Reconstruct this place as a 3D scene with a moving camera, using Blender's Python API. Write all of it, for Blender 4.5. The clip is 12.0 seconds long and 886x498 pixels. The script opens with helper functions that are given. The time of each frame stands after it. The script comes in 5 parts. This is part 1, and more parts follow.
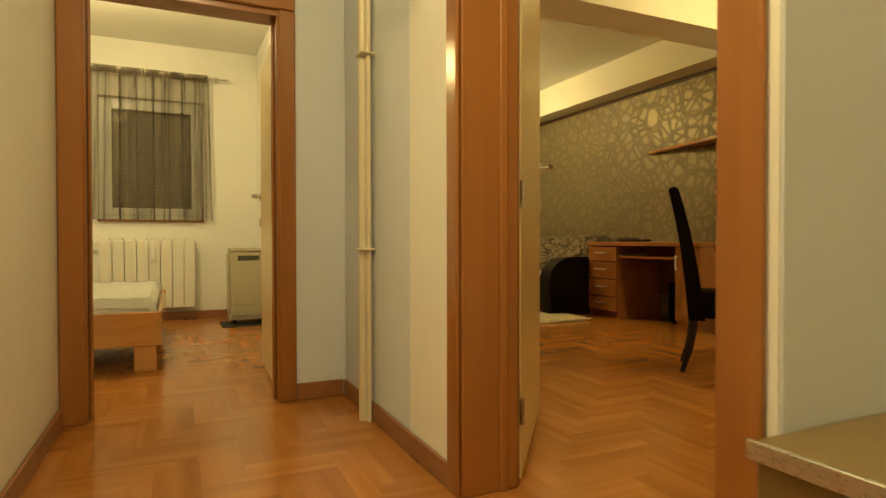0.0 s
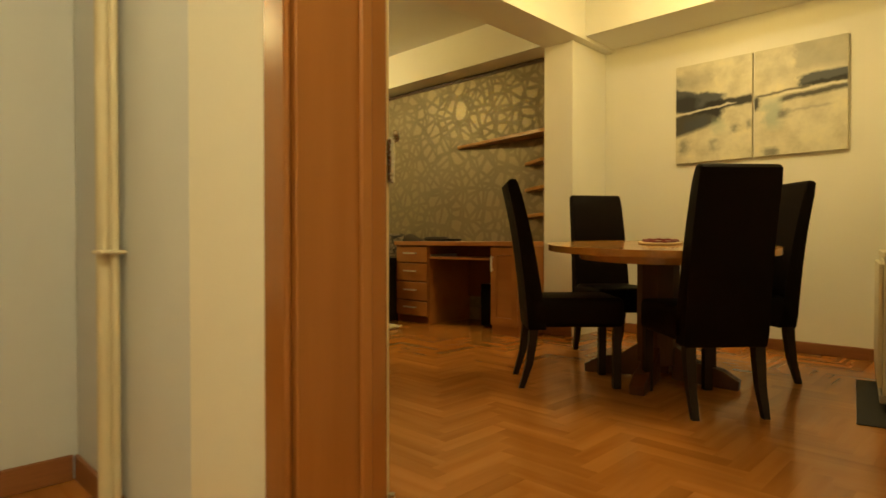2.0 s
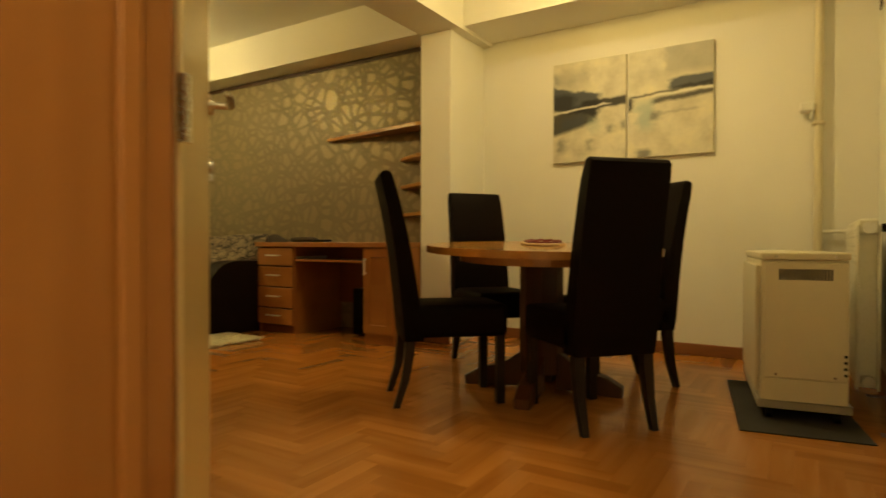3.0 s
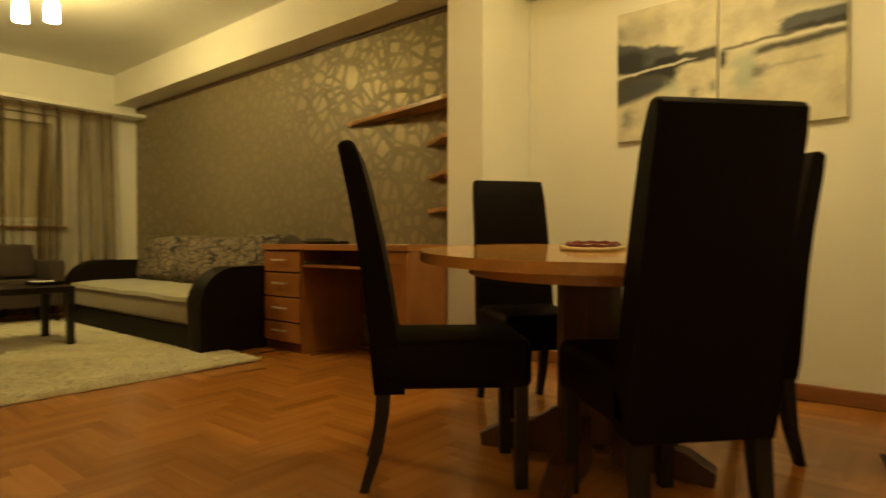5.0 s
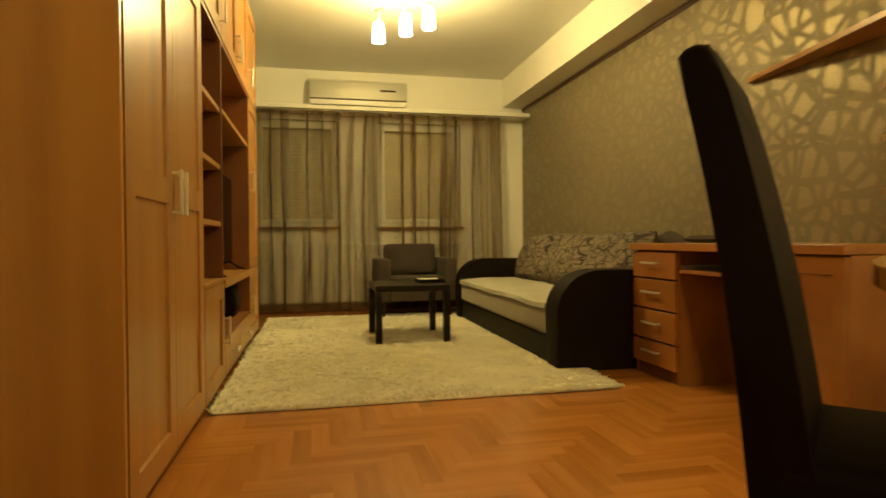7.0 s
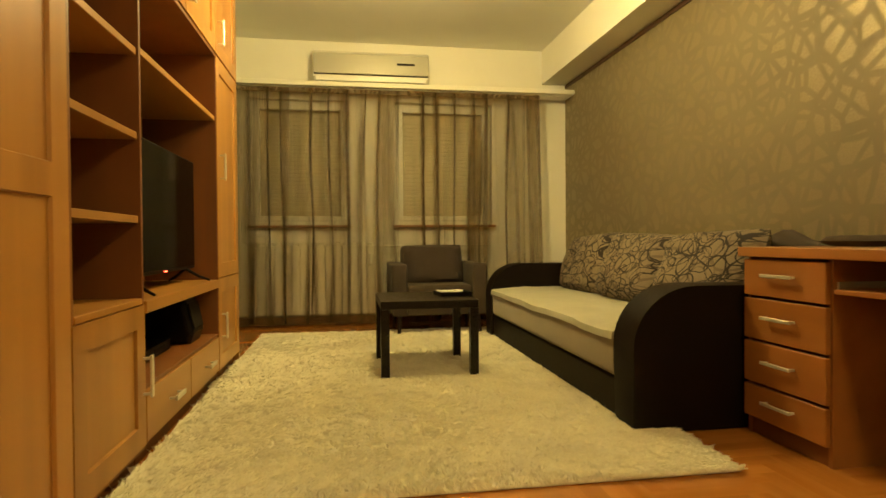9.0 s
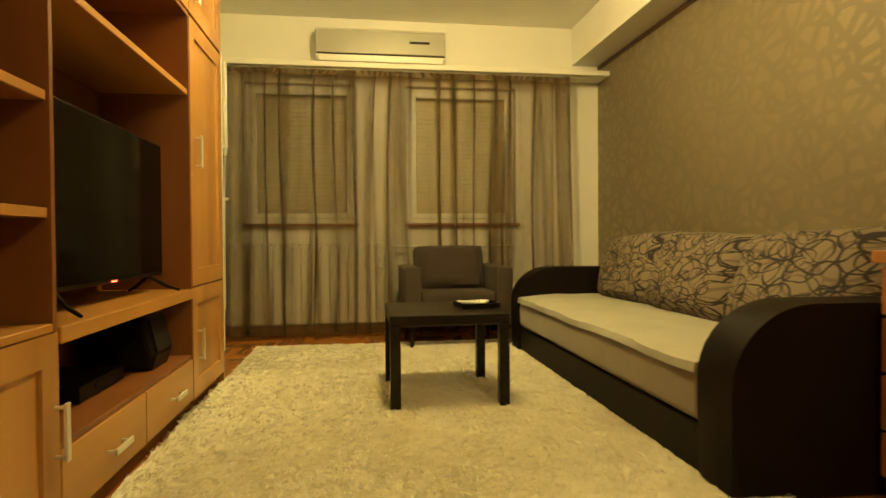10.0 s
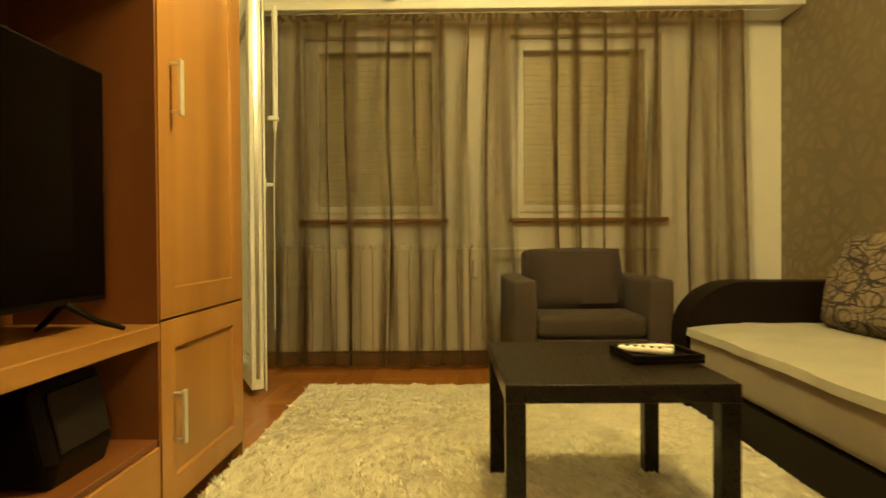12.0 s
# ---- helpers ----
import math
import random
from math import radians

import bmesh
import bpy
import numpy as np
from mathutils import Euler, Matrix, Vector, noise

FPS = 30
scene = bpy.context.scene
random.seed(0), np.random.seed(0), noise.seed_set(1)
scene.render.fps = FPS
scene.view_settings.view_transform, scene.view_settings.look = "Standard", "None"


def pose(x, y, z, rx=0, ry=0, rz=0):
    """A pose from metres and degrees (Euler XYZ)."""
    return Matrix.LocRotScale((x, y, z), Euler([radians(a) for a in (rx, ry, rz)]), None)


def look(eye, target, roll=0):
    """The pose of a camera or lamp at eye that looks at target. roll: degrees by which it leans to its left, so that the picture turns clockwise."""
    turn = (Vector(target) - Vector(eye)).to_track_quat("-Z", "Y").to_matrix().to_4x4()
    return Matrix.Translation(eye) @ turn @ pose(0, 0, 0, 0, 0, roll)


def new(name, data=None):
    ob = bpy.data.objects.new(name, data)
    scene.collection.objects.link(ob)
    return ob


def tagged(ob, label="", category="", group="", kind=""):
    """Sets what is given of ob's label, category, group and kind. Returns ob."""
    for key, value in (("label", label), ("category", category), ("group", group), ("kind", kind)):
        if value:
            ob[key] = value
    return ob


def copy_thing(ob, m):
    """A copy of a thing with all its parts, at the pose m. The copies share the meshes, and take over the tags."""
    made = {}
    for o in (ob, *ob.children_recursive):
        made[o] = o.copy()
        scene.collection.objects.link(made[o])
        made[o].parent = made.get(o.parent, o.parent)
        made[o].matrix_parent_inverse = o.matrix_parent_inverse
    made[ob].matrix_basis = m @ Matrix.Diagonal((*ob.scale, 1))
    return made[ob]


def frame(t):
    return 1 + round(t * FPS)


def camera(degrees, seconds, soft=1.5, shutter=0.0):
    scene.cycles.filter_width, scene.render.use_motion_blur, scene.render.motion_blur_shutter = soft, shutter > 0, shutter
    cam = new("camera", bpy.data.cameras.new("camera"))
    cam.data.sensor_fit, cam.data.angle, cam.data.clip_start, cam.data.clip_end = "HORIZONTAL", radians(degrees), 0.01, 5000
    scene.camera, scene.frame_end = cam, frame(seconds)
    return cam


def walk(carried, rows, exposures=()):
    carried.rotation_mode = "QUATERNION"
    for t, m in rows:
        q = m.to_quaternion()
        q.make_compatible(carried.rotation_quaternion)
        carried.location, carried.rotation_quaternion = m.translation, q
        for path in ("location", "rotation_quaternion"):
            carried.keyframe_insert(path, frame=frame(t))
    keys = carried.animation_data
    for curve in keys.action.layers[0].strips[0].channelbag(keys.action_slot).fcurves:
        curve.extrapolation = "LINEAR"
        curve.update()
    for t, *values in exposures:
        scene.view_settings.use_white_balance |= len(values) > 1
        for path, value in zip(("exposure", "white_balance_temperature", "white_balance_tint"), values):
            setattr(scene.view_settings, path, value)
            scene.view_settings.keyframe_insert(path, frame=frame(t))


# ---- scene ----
cam = camera(74.5, 12.0, 1.5, 0.5)
PATH = [
    (0, (-0.076, -0.509, 0.837), (0.758, 1.309, 0.81), -0.1),
    (0.5, (-0.009, -0.295, 0.833), (0.836, 1.517, 0.806), -0.2),
    (1, (0.023, -0.084, 0.81), (1.021, 1.649, 0.788), -0.1),
    (1.5, (0.077, 0.115, 0.814), (1.4, 1.615, 0.789), -0.0),
    (2, (0.201, 0.258, 0.833), (1.633, 1.654, 0.804), 0.0),
    (2.5, (0.347, 0.379, 0.833), (1.907, 1.63, 0.805), 0.1),
    (3, (0.535, 0.498, 0.824), (2.228, 1.562, 0.802), 0.1),
    (3.2, (0.628, 0.537, 0.824), (2.358, 1.539, 0.802), 0.2),
    (4.8, (1.444, 0.767, 0.826), (3.055, 1.952, 0.806), 0.0),
    (5, (1.525, 0.786, 0.839), (3.069, 2.057, 0.817), -0.0),
    (5.5, (1.715, 0.867, 0.851), (2.94, 2.448, 0.829), -0.0),
    (6, (1.883, 1.016, 0.85), (2.815, 2.785, 0.825), -0.4),
    (6.5, (2.043, 1.199, 0.851), (2.74, 3.074, 0.823), -0.4),
    (7, (2.186, 1.388, 0.852), (2.61, 3.342, 0.823), -0.4),
    (7.2, (2.218, 1.463, 0.849), (2.585, 3.428, 0.821), -0.4),
    (8.8, (2.441, 2.372, 0.871), (2.763, 4.346, 0.839), -0.5),
    (9, (2.451, 2.472, 0.865), (2.771, 4.446, 0.835), -0.4),
    (9.5, (2.475, 2.804, 0.855), (2.791, 4.779, 0.824), -0.4),
    (10, (2.503, 3.133, 0.872), (2.781, 5.113, 0.84), -0.4),
    (10.5, (2.536, 3.473, 0.864), (2.709, 5.465, 0.834), -0.4),
    (11, (2.549, 3.822, 0.865), (2.67, 5.818, 0.835), -0.3),
    (11.5, (2.529, 4.174, 0.852), (2.582, 6.173, 0.829), -0.4),
    (12, (2.499, 4.515, 0.863), (2.475, 6.515, 0.84), -0.4),
]
walk(cam, [(t, look(eye, target, roll)) for t, eye, target, roll in PATH],
     exposures=((0, -0.18), (0.5, -0.26), (1.5, -0.2), (2.5, -0.27), (3.2, -0.34), (5, -0.28), (6.5, 0.0), (7.2, 0.18), (9, 0.38), (12, 0.45)))

# ---------------------------------------------------------------- world, lights, exposure
world = bpy.data.worlds.new("night")
scene.world = world
world.use_nodes = True
world.node_tree.nodes["Background"].inputs[0].default_value = (0.02, 0.025, 0.04, 1)
world.node_tree.nodes["Background"].inputs[1].default_value = 0.15
WARM = (1.0, 0.73, 0.20)


def lamp(name, at, watts, radius, colour=WARM):
    data = bpy.data.lights.new(name, "POINT")
    data.energy, data.color, data.shadow_soft_size = watts, colour, radius
    ob = new(name, data)
    ob.location = at
    return ob


lamp("chandelier_light", (2.86, 6.05, 2.68), 142, 0.14)
# no known dining lamp; fill added to brighten the table and paintings wall
lamp("dining_fill_light", (3.75, 1.72, 2.64), 45, 0.12, (1.0, 0.69, 0.18))
lamp("hall_light", (-0.02, 0.0, 2.60), 57, 0.12, (1.0, 0.76, 0.31))
lamp("bedroom_light", (-0.70, 4.60, 2.55), 62, 0.12, (1.0, 0.76, 0.30))


# ---------------------------------------------------------------- materials
def material(name):
    m = bpy.data.materials.new(name)
    m.use_nodes = True
    nt = m.node_tree
    return m, nt, nt.nodes["Principled BSDF"]


def node(nt, kind, **values):
    n = nt.nodes.new(kind)
    for key, value in values.items():
        n.inputs[key.replace("_", " ")].default_value = value
    return n


def coords(nt, scale=(1, 1, 1), turn=(0, 0, 0)):
    tc = nt.nodes.new("ShaderNodeTexCoord")
    mp = nt.nodes.new("ShaderNodeMapping")
    mp.inputs["Scale"].default_value = scale
    mp.inputs["Rotation"].default_value = turn
    nt.links.new(tc.outputs["Object"], mp.inputs["Vector"])
    return mp.outputs["Vector"]


def noise_tex(nt, vec, scale, detail=4.0, rough=0.55, distort=0.0):
    n = node(nt, "ShaderNodeTexNoise", Scale=scale, Detail=detail, Roughness=rough, Distortion=distort)
    nt.links.new(vec, n.inputs["Vector"])
    return n.outputs["Fac"]


def ramp(nt, fac, stops):
    r = nt.nodes.new("ShaderNodeValToRGB")
    el = r.color_ramp.elements
    while len(el) < len(stops):
        el.new(0.5)
    for e, (p, c) in zip(el, stops):
        e.position, e.color = p, (*c, 1) if len(c) == 3 else c
    nt.links.new(fac, r.inputs["Fac"])
    return r.outputs["Color"]


def mix(nt, fac, a, b, kind="MIX"):
    n = nt.nodes.new("ShaderNodeMix")
    n.data_type, n.blend_type = "RGBA", kind
    for sock, v in ((n.inputs[0], fac), (n.inputs[6], a), (n.inputs[7], b)):
        if isinstance(v, (int, float)):
            sock.default_value = v
        elif isinstance(v, tuple):
            sock.default_value = (*v, 1)
        else:
            nt.links.new(v, sock)
    return n.outputs[2]


def maths(nt, op, a, b=0.0):
    n = nt.nodes.new("ShaderNodeMath")
    n.operation = op
    for sock, v in ((n.inputs[0], a), (n.inputs[1], b)):
        if isinstance(v, (int, float)):
            sock.default_value = v
        else:
            nt.links.new(v, sock)
    return n.outputs[0]


def bump(nt, bsdf, height, strength=0.2, distance=0.002):
    b = node(nt, "ShaderNodeBump", Strength=strength, Distance=distance)
    nt.links.new(height, b.inputs["Height"])
    nt.links.new(b.outputs["Normal"], bsdf.inputs["Normal"])


def plain(name, colour, rough=0.5, metal=0.0, vary=0.12, scale=8.0, relief=0.1, spec=0.5, grain=0.12, mottle=0.06):
    """A surface of one colour with stains at two scales and a fine relief."""
    m, nt, b = material(name)
    v = coords(nt)
    big = noise_tex(nt, v, scale * 0.25, 3)
    fine = noise_tex(nt, v, max(60, scale * 12), 5)
    lo = tuple(c * (1 - vary) for c in colour)
    hi = tuple(min(1, c * (1 + vary * 0.6)) for c in colour)
    col = ramp(nt, big, [(0.3, lo), (0.7, hi)])
    col = mix(nt, grain, col, ramp(nt, fine, [(0.35, lo), (0.65, hi)]))
    nt.links.new(col, b.inputs["Base Color"])
    rr = ramp(nt, fine, [(0.3, (max(0, rough - mottle),) * 3), (0.7, (min(1, rough + mottle),) * 3)])
    nt.links.new(rr, b.inputs["Roughness"])
    b.inputs["Metallic"].default_value = metal
    b.inputs["Specular IOR Level"].default_value = spec
    if relief:
        bump(nt, b, fine, relief, 0.001)
    return m


def wood(name, dark, light, rough=0.35, grain=(6, 6, 0.5), relief=0.05, per="OBJECT", shift=0.25, spec=0.5, fibre=0.3):
    """Grain runs along the axis with the smallest of the three scales."""
    m, nt, b = material(name)
    if per == "OBJECT":
        rnd = nt.nodes.new("ShaderNodeObjectInfo").outputs["Random"]
    else:
        rnd = nt.nodes.new("ShaderNodeNewGeometry").outputs["Random Per Island"]
    tc = nt.nodes.new("ShaderNodeTexCoord")
    add = nt.nodes.new("ShaderNodeVectorMath")
    add.operation = "ADD"
    comb = nt.nodes.new("ShaderNodeCombineXYZ")
    off = maths(nt, "MULTIPLY", rnd, 37.0)
    for k in range(3):
        nt.links.new(off, comb.inputs[k])
    nt.links.new(tc.outputs["Object"], add.inputs[0])
    nt.links.new(comb.outputs[0], add.inputs[1])
    mp = nt.nodes.new("ShaderNodeMapping")
    mp.inputs["Scale"].default_value = grain
    nt.links.new(add.outputs[0], mp.inputs["Vector"])
    v = mp.outputs["Vector"]
    broad = noise_tex(nt, v, 1.6, 2, 0.45, 0.12)
    fine = noise_tex(nt, v, 11, 2, 0.5)
    col = ramp(nt, broad, [(0.28, dark), (0.72, light)])
    mid = tuple((a + c) / 2 for a, c in zip(dark, light))
    col = mix(nt, fibre, col, ramp(nt, fine, [(0.3, tuple(c * 0.72 for c in mid)), (0.7, tuple(min(1, c * 1.25) for c in mid))]))
    tint = ramp(nt, rnd, [(0.0, (1 - shift,) * 3), (1.0, (1 + shift * 0.6,) * 3)])
    col = mix(nt, 1.0, col, tint, "MULTIPLY")
    nt.links.new(col, b.inputs["Base Color"])
    nt.links.new(ramp(nt, fine, [(0.2, (rough - 0.015,) * 3), (0.8, (rough + 0.025,) * 3)]), b.inputs["Roughness"])
    b.inputs["Specular IOR Level"].default_value = spec
    if relief:
        bump(nt, b, fine, relief, 0.001)
    return m


def fabric(name, colour, weave=220, rough=0.9, vary=0.2, sheen=0.2, weft=0.35):
    m, nt, b = material(name)
    v = coords(nt)
    big = noise_tex(nt, v, 5, 4)
    fine = noise_tex(nt, v, weave, 3)
    col = ramp(nt, big, [(0.3, tuple(c * (1 - vary) for c in colour)), (0.7, tuple(min(1, c * (1 + vary)) for c in colour))])
    col = mix(nt, weft, col, ramp(nt, fine, [(0.35, tuple(c * 0.6 for c in colour)), (0.65, tuple(c * 1.35 for c in colour))]))
    nt.links.new(col, b.inputs["Base Color"])
    b.inputs["Roughness"].default_value = rough
    b.inputs["Sheen Weight"].default_value = sheen
    bump(nt, b, fine, 0.4, 0.002)
    return m


def sheer(name, colour, open_part):
    """Thin see-through cloth."""
    m, nt, b = material(name)
    v = coords(nt)
    fine = noise_tex(nt, v, 160, 2)
    col = ramp(nt, noise_tex(nt, v, 3, 3), [(0.3, tuple(c * 0.85 for c in colour)), (0.7, tuple(c * 1.1 for c in colour))])
    clear = nt.nodes.new("ShaderNodeBsdfTransparent")
    cloth = nt.nodes.new("ShaderNodeBsdfDiffuse")
    back = nt.nodes.new("ShaderNodeBsdfTranslucent")
    nt.links.new(col, cloth.inputs["Color"])
    nt.links.new(col, back.inputs["Color"])
    both = nt.nodes.new("ShaderNodeMixShader")
    both.inputs[0].default_value = 0.4
    nt.links.new(cloth.outputs[0], both.inputs[1])
    nt.links.new(back.outputs[0], both.inputs[2])
    out = nt.nodes.new("ShaderNodeMixShader")
    nt.links.new(maths(nt, "ADD", maths(nt, "MULTIPLY", fine, 0.16), 1 - open_part - 0.08), out.inputs[0])
    nt.links.new(clear.outputs[0], out.inputs[1])
    nt.links.new(both.outputs[0], out.inputs[2])
    nt.links.new(out.outputs[0], nt.nodes["Material Output"].inputs["Surface"])
    return m


def wallpaper_material():
    """Silver-beige ground under a web of short matte brush strokes."""
    m, nt, b = material("wallpaper")
    tc = nt.nodes.new("ShaderNodeTexCoord")
    sep = nt.nodes.new("ShaderNodeSeparateXYZ")
    nt.links.new(tc.outputs["Object"], sep.inputs[0])
    flat = nt.nodes.new("ShaderNodeCombineXYZ")
    nt.links.new(sep.outputs[1], flat.inputs[0])
    nt.links.new(sep.outputs[2], flat.inputs[1])
    v = flat.outputs[0]
    warp = node(nt, "ShaderNodeTexNoise", Scale=2.6, Detail=1.0)
    nt.links.new(v, warp.inputs["Vector"])
    bent = nt.nodes.new("ShaderNodeVectorMath")
    bent.operation = "MULTIPLY_ADD"
    bent.inputs[1].default_value = (0.10, 0.10, 0.0)
    nt.links.new(warp.outputs["Color"], bent.inputs[0])
    nt.links.new(v, bent.inputs[2])
    rough_edge = maths(nt, "MULTIPLY", maths(nt, "SUBTRACT", noise_tex(nt, v, 24, 3), 0.5), 0.06)
    cover = None
    for k, (turn, scale, wide) in enumerate(((0, 4.9, 0.072), (38, 5.7, 0.074), (71, 4.0, 0.036))):
        spin = nt.nodes.new("ShaderNodeMapping")
        spin.inputs["Rotation"].default_value = (0, 0, radians(turn))
        spin.inputs["Location"].default_value = (3.1 * k, 1.7 * k, 0)
        nt.links.new(bent.outputs[0], spin.inputs["Vector"])
        vo = nt.nodes.new("ShaderNodeTexVoronoi")
        vo.voronoi_dimensions, vo.feature = "2D", "DISTANCE_TO_EDGE"
        vo.inputs["Scale"].default_value = scale
        nt.links.new(spin.outputs[0], vo.inputs["Vector"])
        ragged = maths(nt, "ADD", vo.outputs["Distance"], rough_edge)
        dash = ramp(nt, ragged, [(wide, (1, 1, 1)), (wide + 0.05, (0, 0, 0))])
        cover = dash if cover is None else maths(nt, "MAXIMUM", cover, dash)
    cells = maths(nt, "SUBTRACT", 1.0, cover)
    fine = noise_tex(nt, v, 90, 4)
    soft = noise_tex(nt, v, 3, 3)
    strokes = ramp(nt, soft, [(0.3, (0.178, 0.142, 0.085)), (0.7, (0.205, 0.166, 0.101))])
    silver = ramp(nt, fine, [(0.3, (0.238, 0.197, 0.123)), (0.7, (0.300, 0.251, 0.161))])
    nt.links.new(mix(nt, cells, strokes, silver), b.inputs["Base Color"])
    nt.links.new(mix(nt, cells, (0.55, 0.55, 0.55), (0.45, 0.45, 0.45)), b.inputs["Roughness"])
    nt.links.new(mix(nt, cells, (0.12, 0.12, 0.12), (0.52, 0.52, 0.52)), b.inputs["Metallic"])
    bump(nt, b, maths(nt, "ADD", cells, maths(nt, "MULTIPLY", fine, 0.4)), 0.2, 0.0015)
    return m


def swirl_fabric():
    """Grey-beige cloth printed with dark, overlapping, hand-drawn loops."""
    m, nt, b = material("loop_print_fabric")
    tc = nt.nodes.new("ShaderNodeTexCoord")
    sep = nt.nodes.new("ShaderNodeSeparateXYZ")
    nt.links.new(tc.outputs["Object"], sep.inputs[0])
    rnd = nt.nodes.new("ShaderNodeObjectInfo").outputs["Random"]
    flat = nt.nodes.new("ShaderNodeCombineXYZ")
    nt.links.new(maths(nt, "ADD", sep.outputs[1], maths(nt, "MULTIPLY", rnd, 11.0)), flat.inputs[0])
    nt.links.new(maths(nt, "MULTIPLY", sep.outputs[2], 1.08), flat.inputs[1])
    v = flat.outputs[0]
    warp = node(nt, "ShaderNodeTexNoise", Scale=7.0, Detail=1.0)
    nt.links.new(v, warp.inputs["Vector"])
    bent = nt.nodes.new("ShaderNodeVectorMath")
    bent.operation = "MULTIPLY_ADD"
    bent.inputs[1].default_value = (0.07, 0.07, 0.0)
    nt.links.new(warp.outputs["Color"], bent.inputs[0])
    nt.links.new(v, bent.inputs[2])
    swell = ramp(nt, noise_tex(nt, v, 12, 2), [(0.35, (0.35, 0.35, 0.35)), (0.65, (1.0, 1.0, 1.0))])

    def rings(items):
        ink = None
        for k, (turn, sx, sy, size, wide) in enumerate(items):
            mp = nt.nodes.new("ShaderNodeMapping")
            mp.inputs["Rotation"].default_value = (0, 0, radians(turn))
            mp.inputs["Location"].default_value = (2.3 * k + size, 1.9 * k, 0)
            mp.inputs["Scale"].default_value = (sx, sy, 1)
            nt.links.new(bent.outputs[0], mp.inputs["Vector"])
            vo = nt.nodes.new("ShaderNodeTexVoronoi")
            vo.voronoi_dimensions = "2D"
            vo.inputs["Scale"].default_value = 1.0
            vo.inputs["Randomness"].default_value = 0.75
            nt.links.new(mp.outputs[0], vo.inputs["Vector"])
            d = maths(nt, "ABSOLUTE", maths(nt, "SUBTRACT", vo.outputs["Distance"], size))
            line = maths(nt, "LESS_THAN", d, maths(nt, "MULTIPLY", swell, wide))
            ink = line if ink is None else maths(nt, "MAXIMUM", ink, line)
        return ink
    dark = rings(((15, 4.4, 6.0, 0.36, 0.034), (70, 5.0, 7.4, 0.40, 0.036), (120, 3.6, 5.2, 0.44, 0.028), (40, 7.0, 9.0, 0.30, 0.040), (155, 4.0, 6.6, 0.52, 0.028)))
    faint = rings(((100, 4.0, 5.6, 0.42, 0.050), (25, 5.4, 7.0, 0.34, 0.050)))
    fine = noise_tex(nt, v, 200, 3)
    ground = ramp(nt, fine, [(0.3, (0.150, 0.115, 0.080)), (0.7, (0.210, 0.164, 0.116))])
    col = mix(nt, maths(nt, "MULTIPLY", faint, 0.55), ground, (0.075, 0.052, 0.034))
    nt.links.new(mix(nt, dark, col, (0.016, 0.011, 0.010)), b.inputs["Base Color"])
    b.inputs["Roughness"].default_value = 0.85
    bump(nt, b, fine, 0.3, 0.002)
    return m


def glow(name, colour, strength):
    m, nt, b = material(name)
    b.inputs["Base Color"].default_value = (0.8, 0.8, 0.75, 1)
    b.inputs["Emission Color"].default_value = (*colour, 1)
    b.inputs["Emission Strength"].default_value = strength
    return m


def painting_material(name, seed, strokes):
    """Abstract landscape: pale mottled ground with soft brushed patches (left, right, low, high, slope, colour, strength)."""
    m, nt, b = material(name)
    tc = nt.nodes.new("ShaderNodeTexCoord")
    mp = nt.nodes.new("ShaderNodeMapping")
    mp.inputs["Location"].default_value = (0, seed, 0)
    nt.links.new(tc.outputs["Object"], mp.inputs["Vector"])
    v = mp.outputs["Vector"]
    sep = nt.nodes.new("ShaderNodeSeparateXYZ")
    nt.links.new(tc.outputs["Object"], sep.inputs[0])
    wav = noise_tex(nt, v, 6.0, 5, 0.6)
    rag = noise_tex(nt, v, 16.0, 4, 0.6)
    u = maths(nt, "ADD", maths(nt, "MULTIPLY", sep.outputs[1], -1 / 0.6), 0.5)
    u = maths(nt, "ADD", u, maths(nt, "MULTIPLY", maths(nt, "SUBTRACT", rag, 0.5), 0.22))
    w = maths(nt, "MULTIPLY", sep.outputs[2], 1 / 0.81)
    w = maths(nt, "ADD", w, maths(nt, "MULTIPLY", maths(nt, "SUBTRACT", wav, 0.5), 0.055))
    w = maths(nt, "ADD", w, maths(nt, "MULTIPLY", maths(nt, "SUBTRACT", rag, 0.5), 0.045))

    def past(val, at, soft, sign):
        n = nt.nodes.new("ShaderNodeMath")
        n.operation, n.use_clamp = "MULTIPLY_ADD", True
        nt.links.new(val, n.inputs[0])
        n.inputs[1].default_value = sign / soft
        n.inputs[2].default_value = 0.5 - sign * at / soft
        return n.outputs[0]
    col = ramp(nt, noise_tex(nt, v, 7, 5, 0.6), [(0.3, (0.50, 0.47, 0.37)), (0.55, (0.66, 0.63, 0.51)), (0.75, (0.76, 0.71, 0.52))])
    for u0, u1, w0, w1, slope, paint, strength, soft in strokes:
        h = maths(nt, "SUBTRACT", w, maths(nt, "MULTIPLY", u, slope))
        mask = maths(nt, "MULTIPLY", maths(nt, "MULTIPLY", past(u, u0, 0.08, 1), past(u, u1, 0.10, -1)), maths(nt, "MULTIPLY", past(h, w0, soft, 1), past(h, w1, soft, -1)))
        col = mix(nt, maths(nt, "MULTIPLY", mask, strength), col, paint)
    nt.links.new(col, b.inputs["Base Color"])
    b.inputs["Roughness"].default_value = 0.6
    bump(nt, b, rag, 0.3, 0.003)
    return m


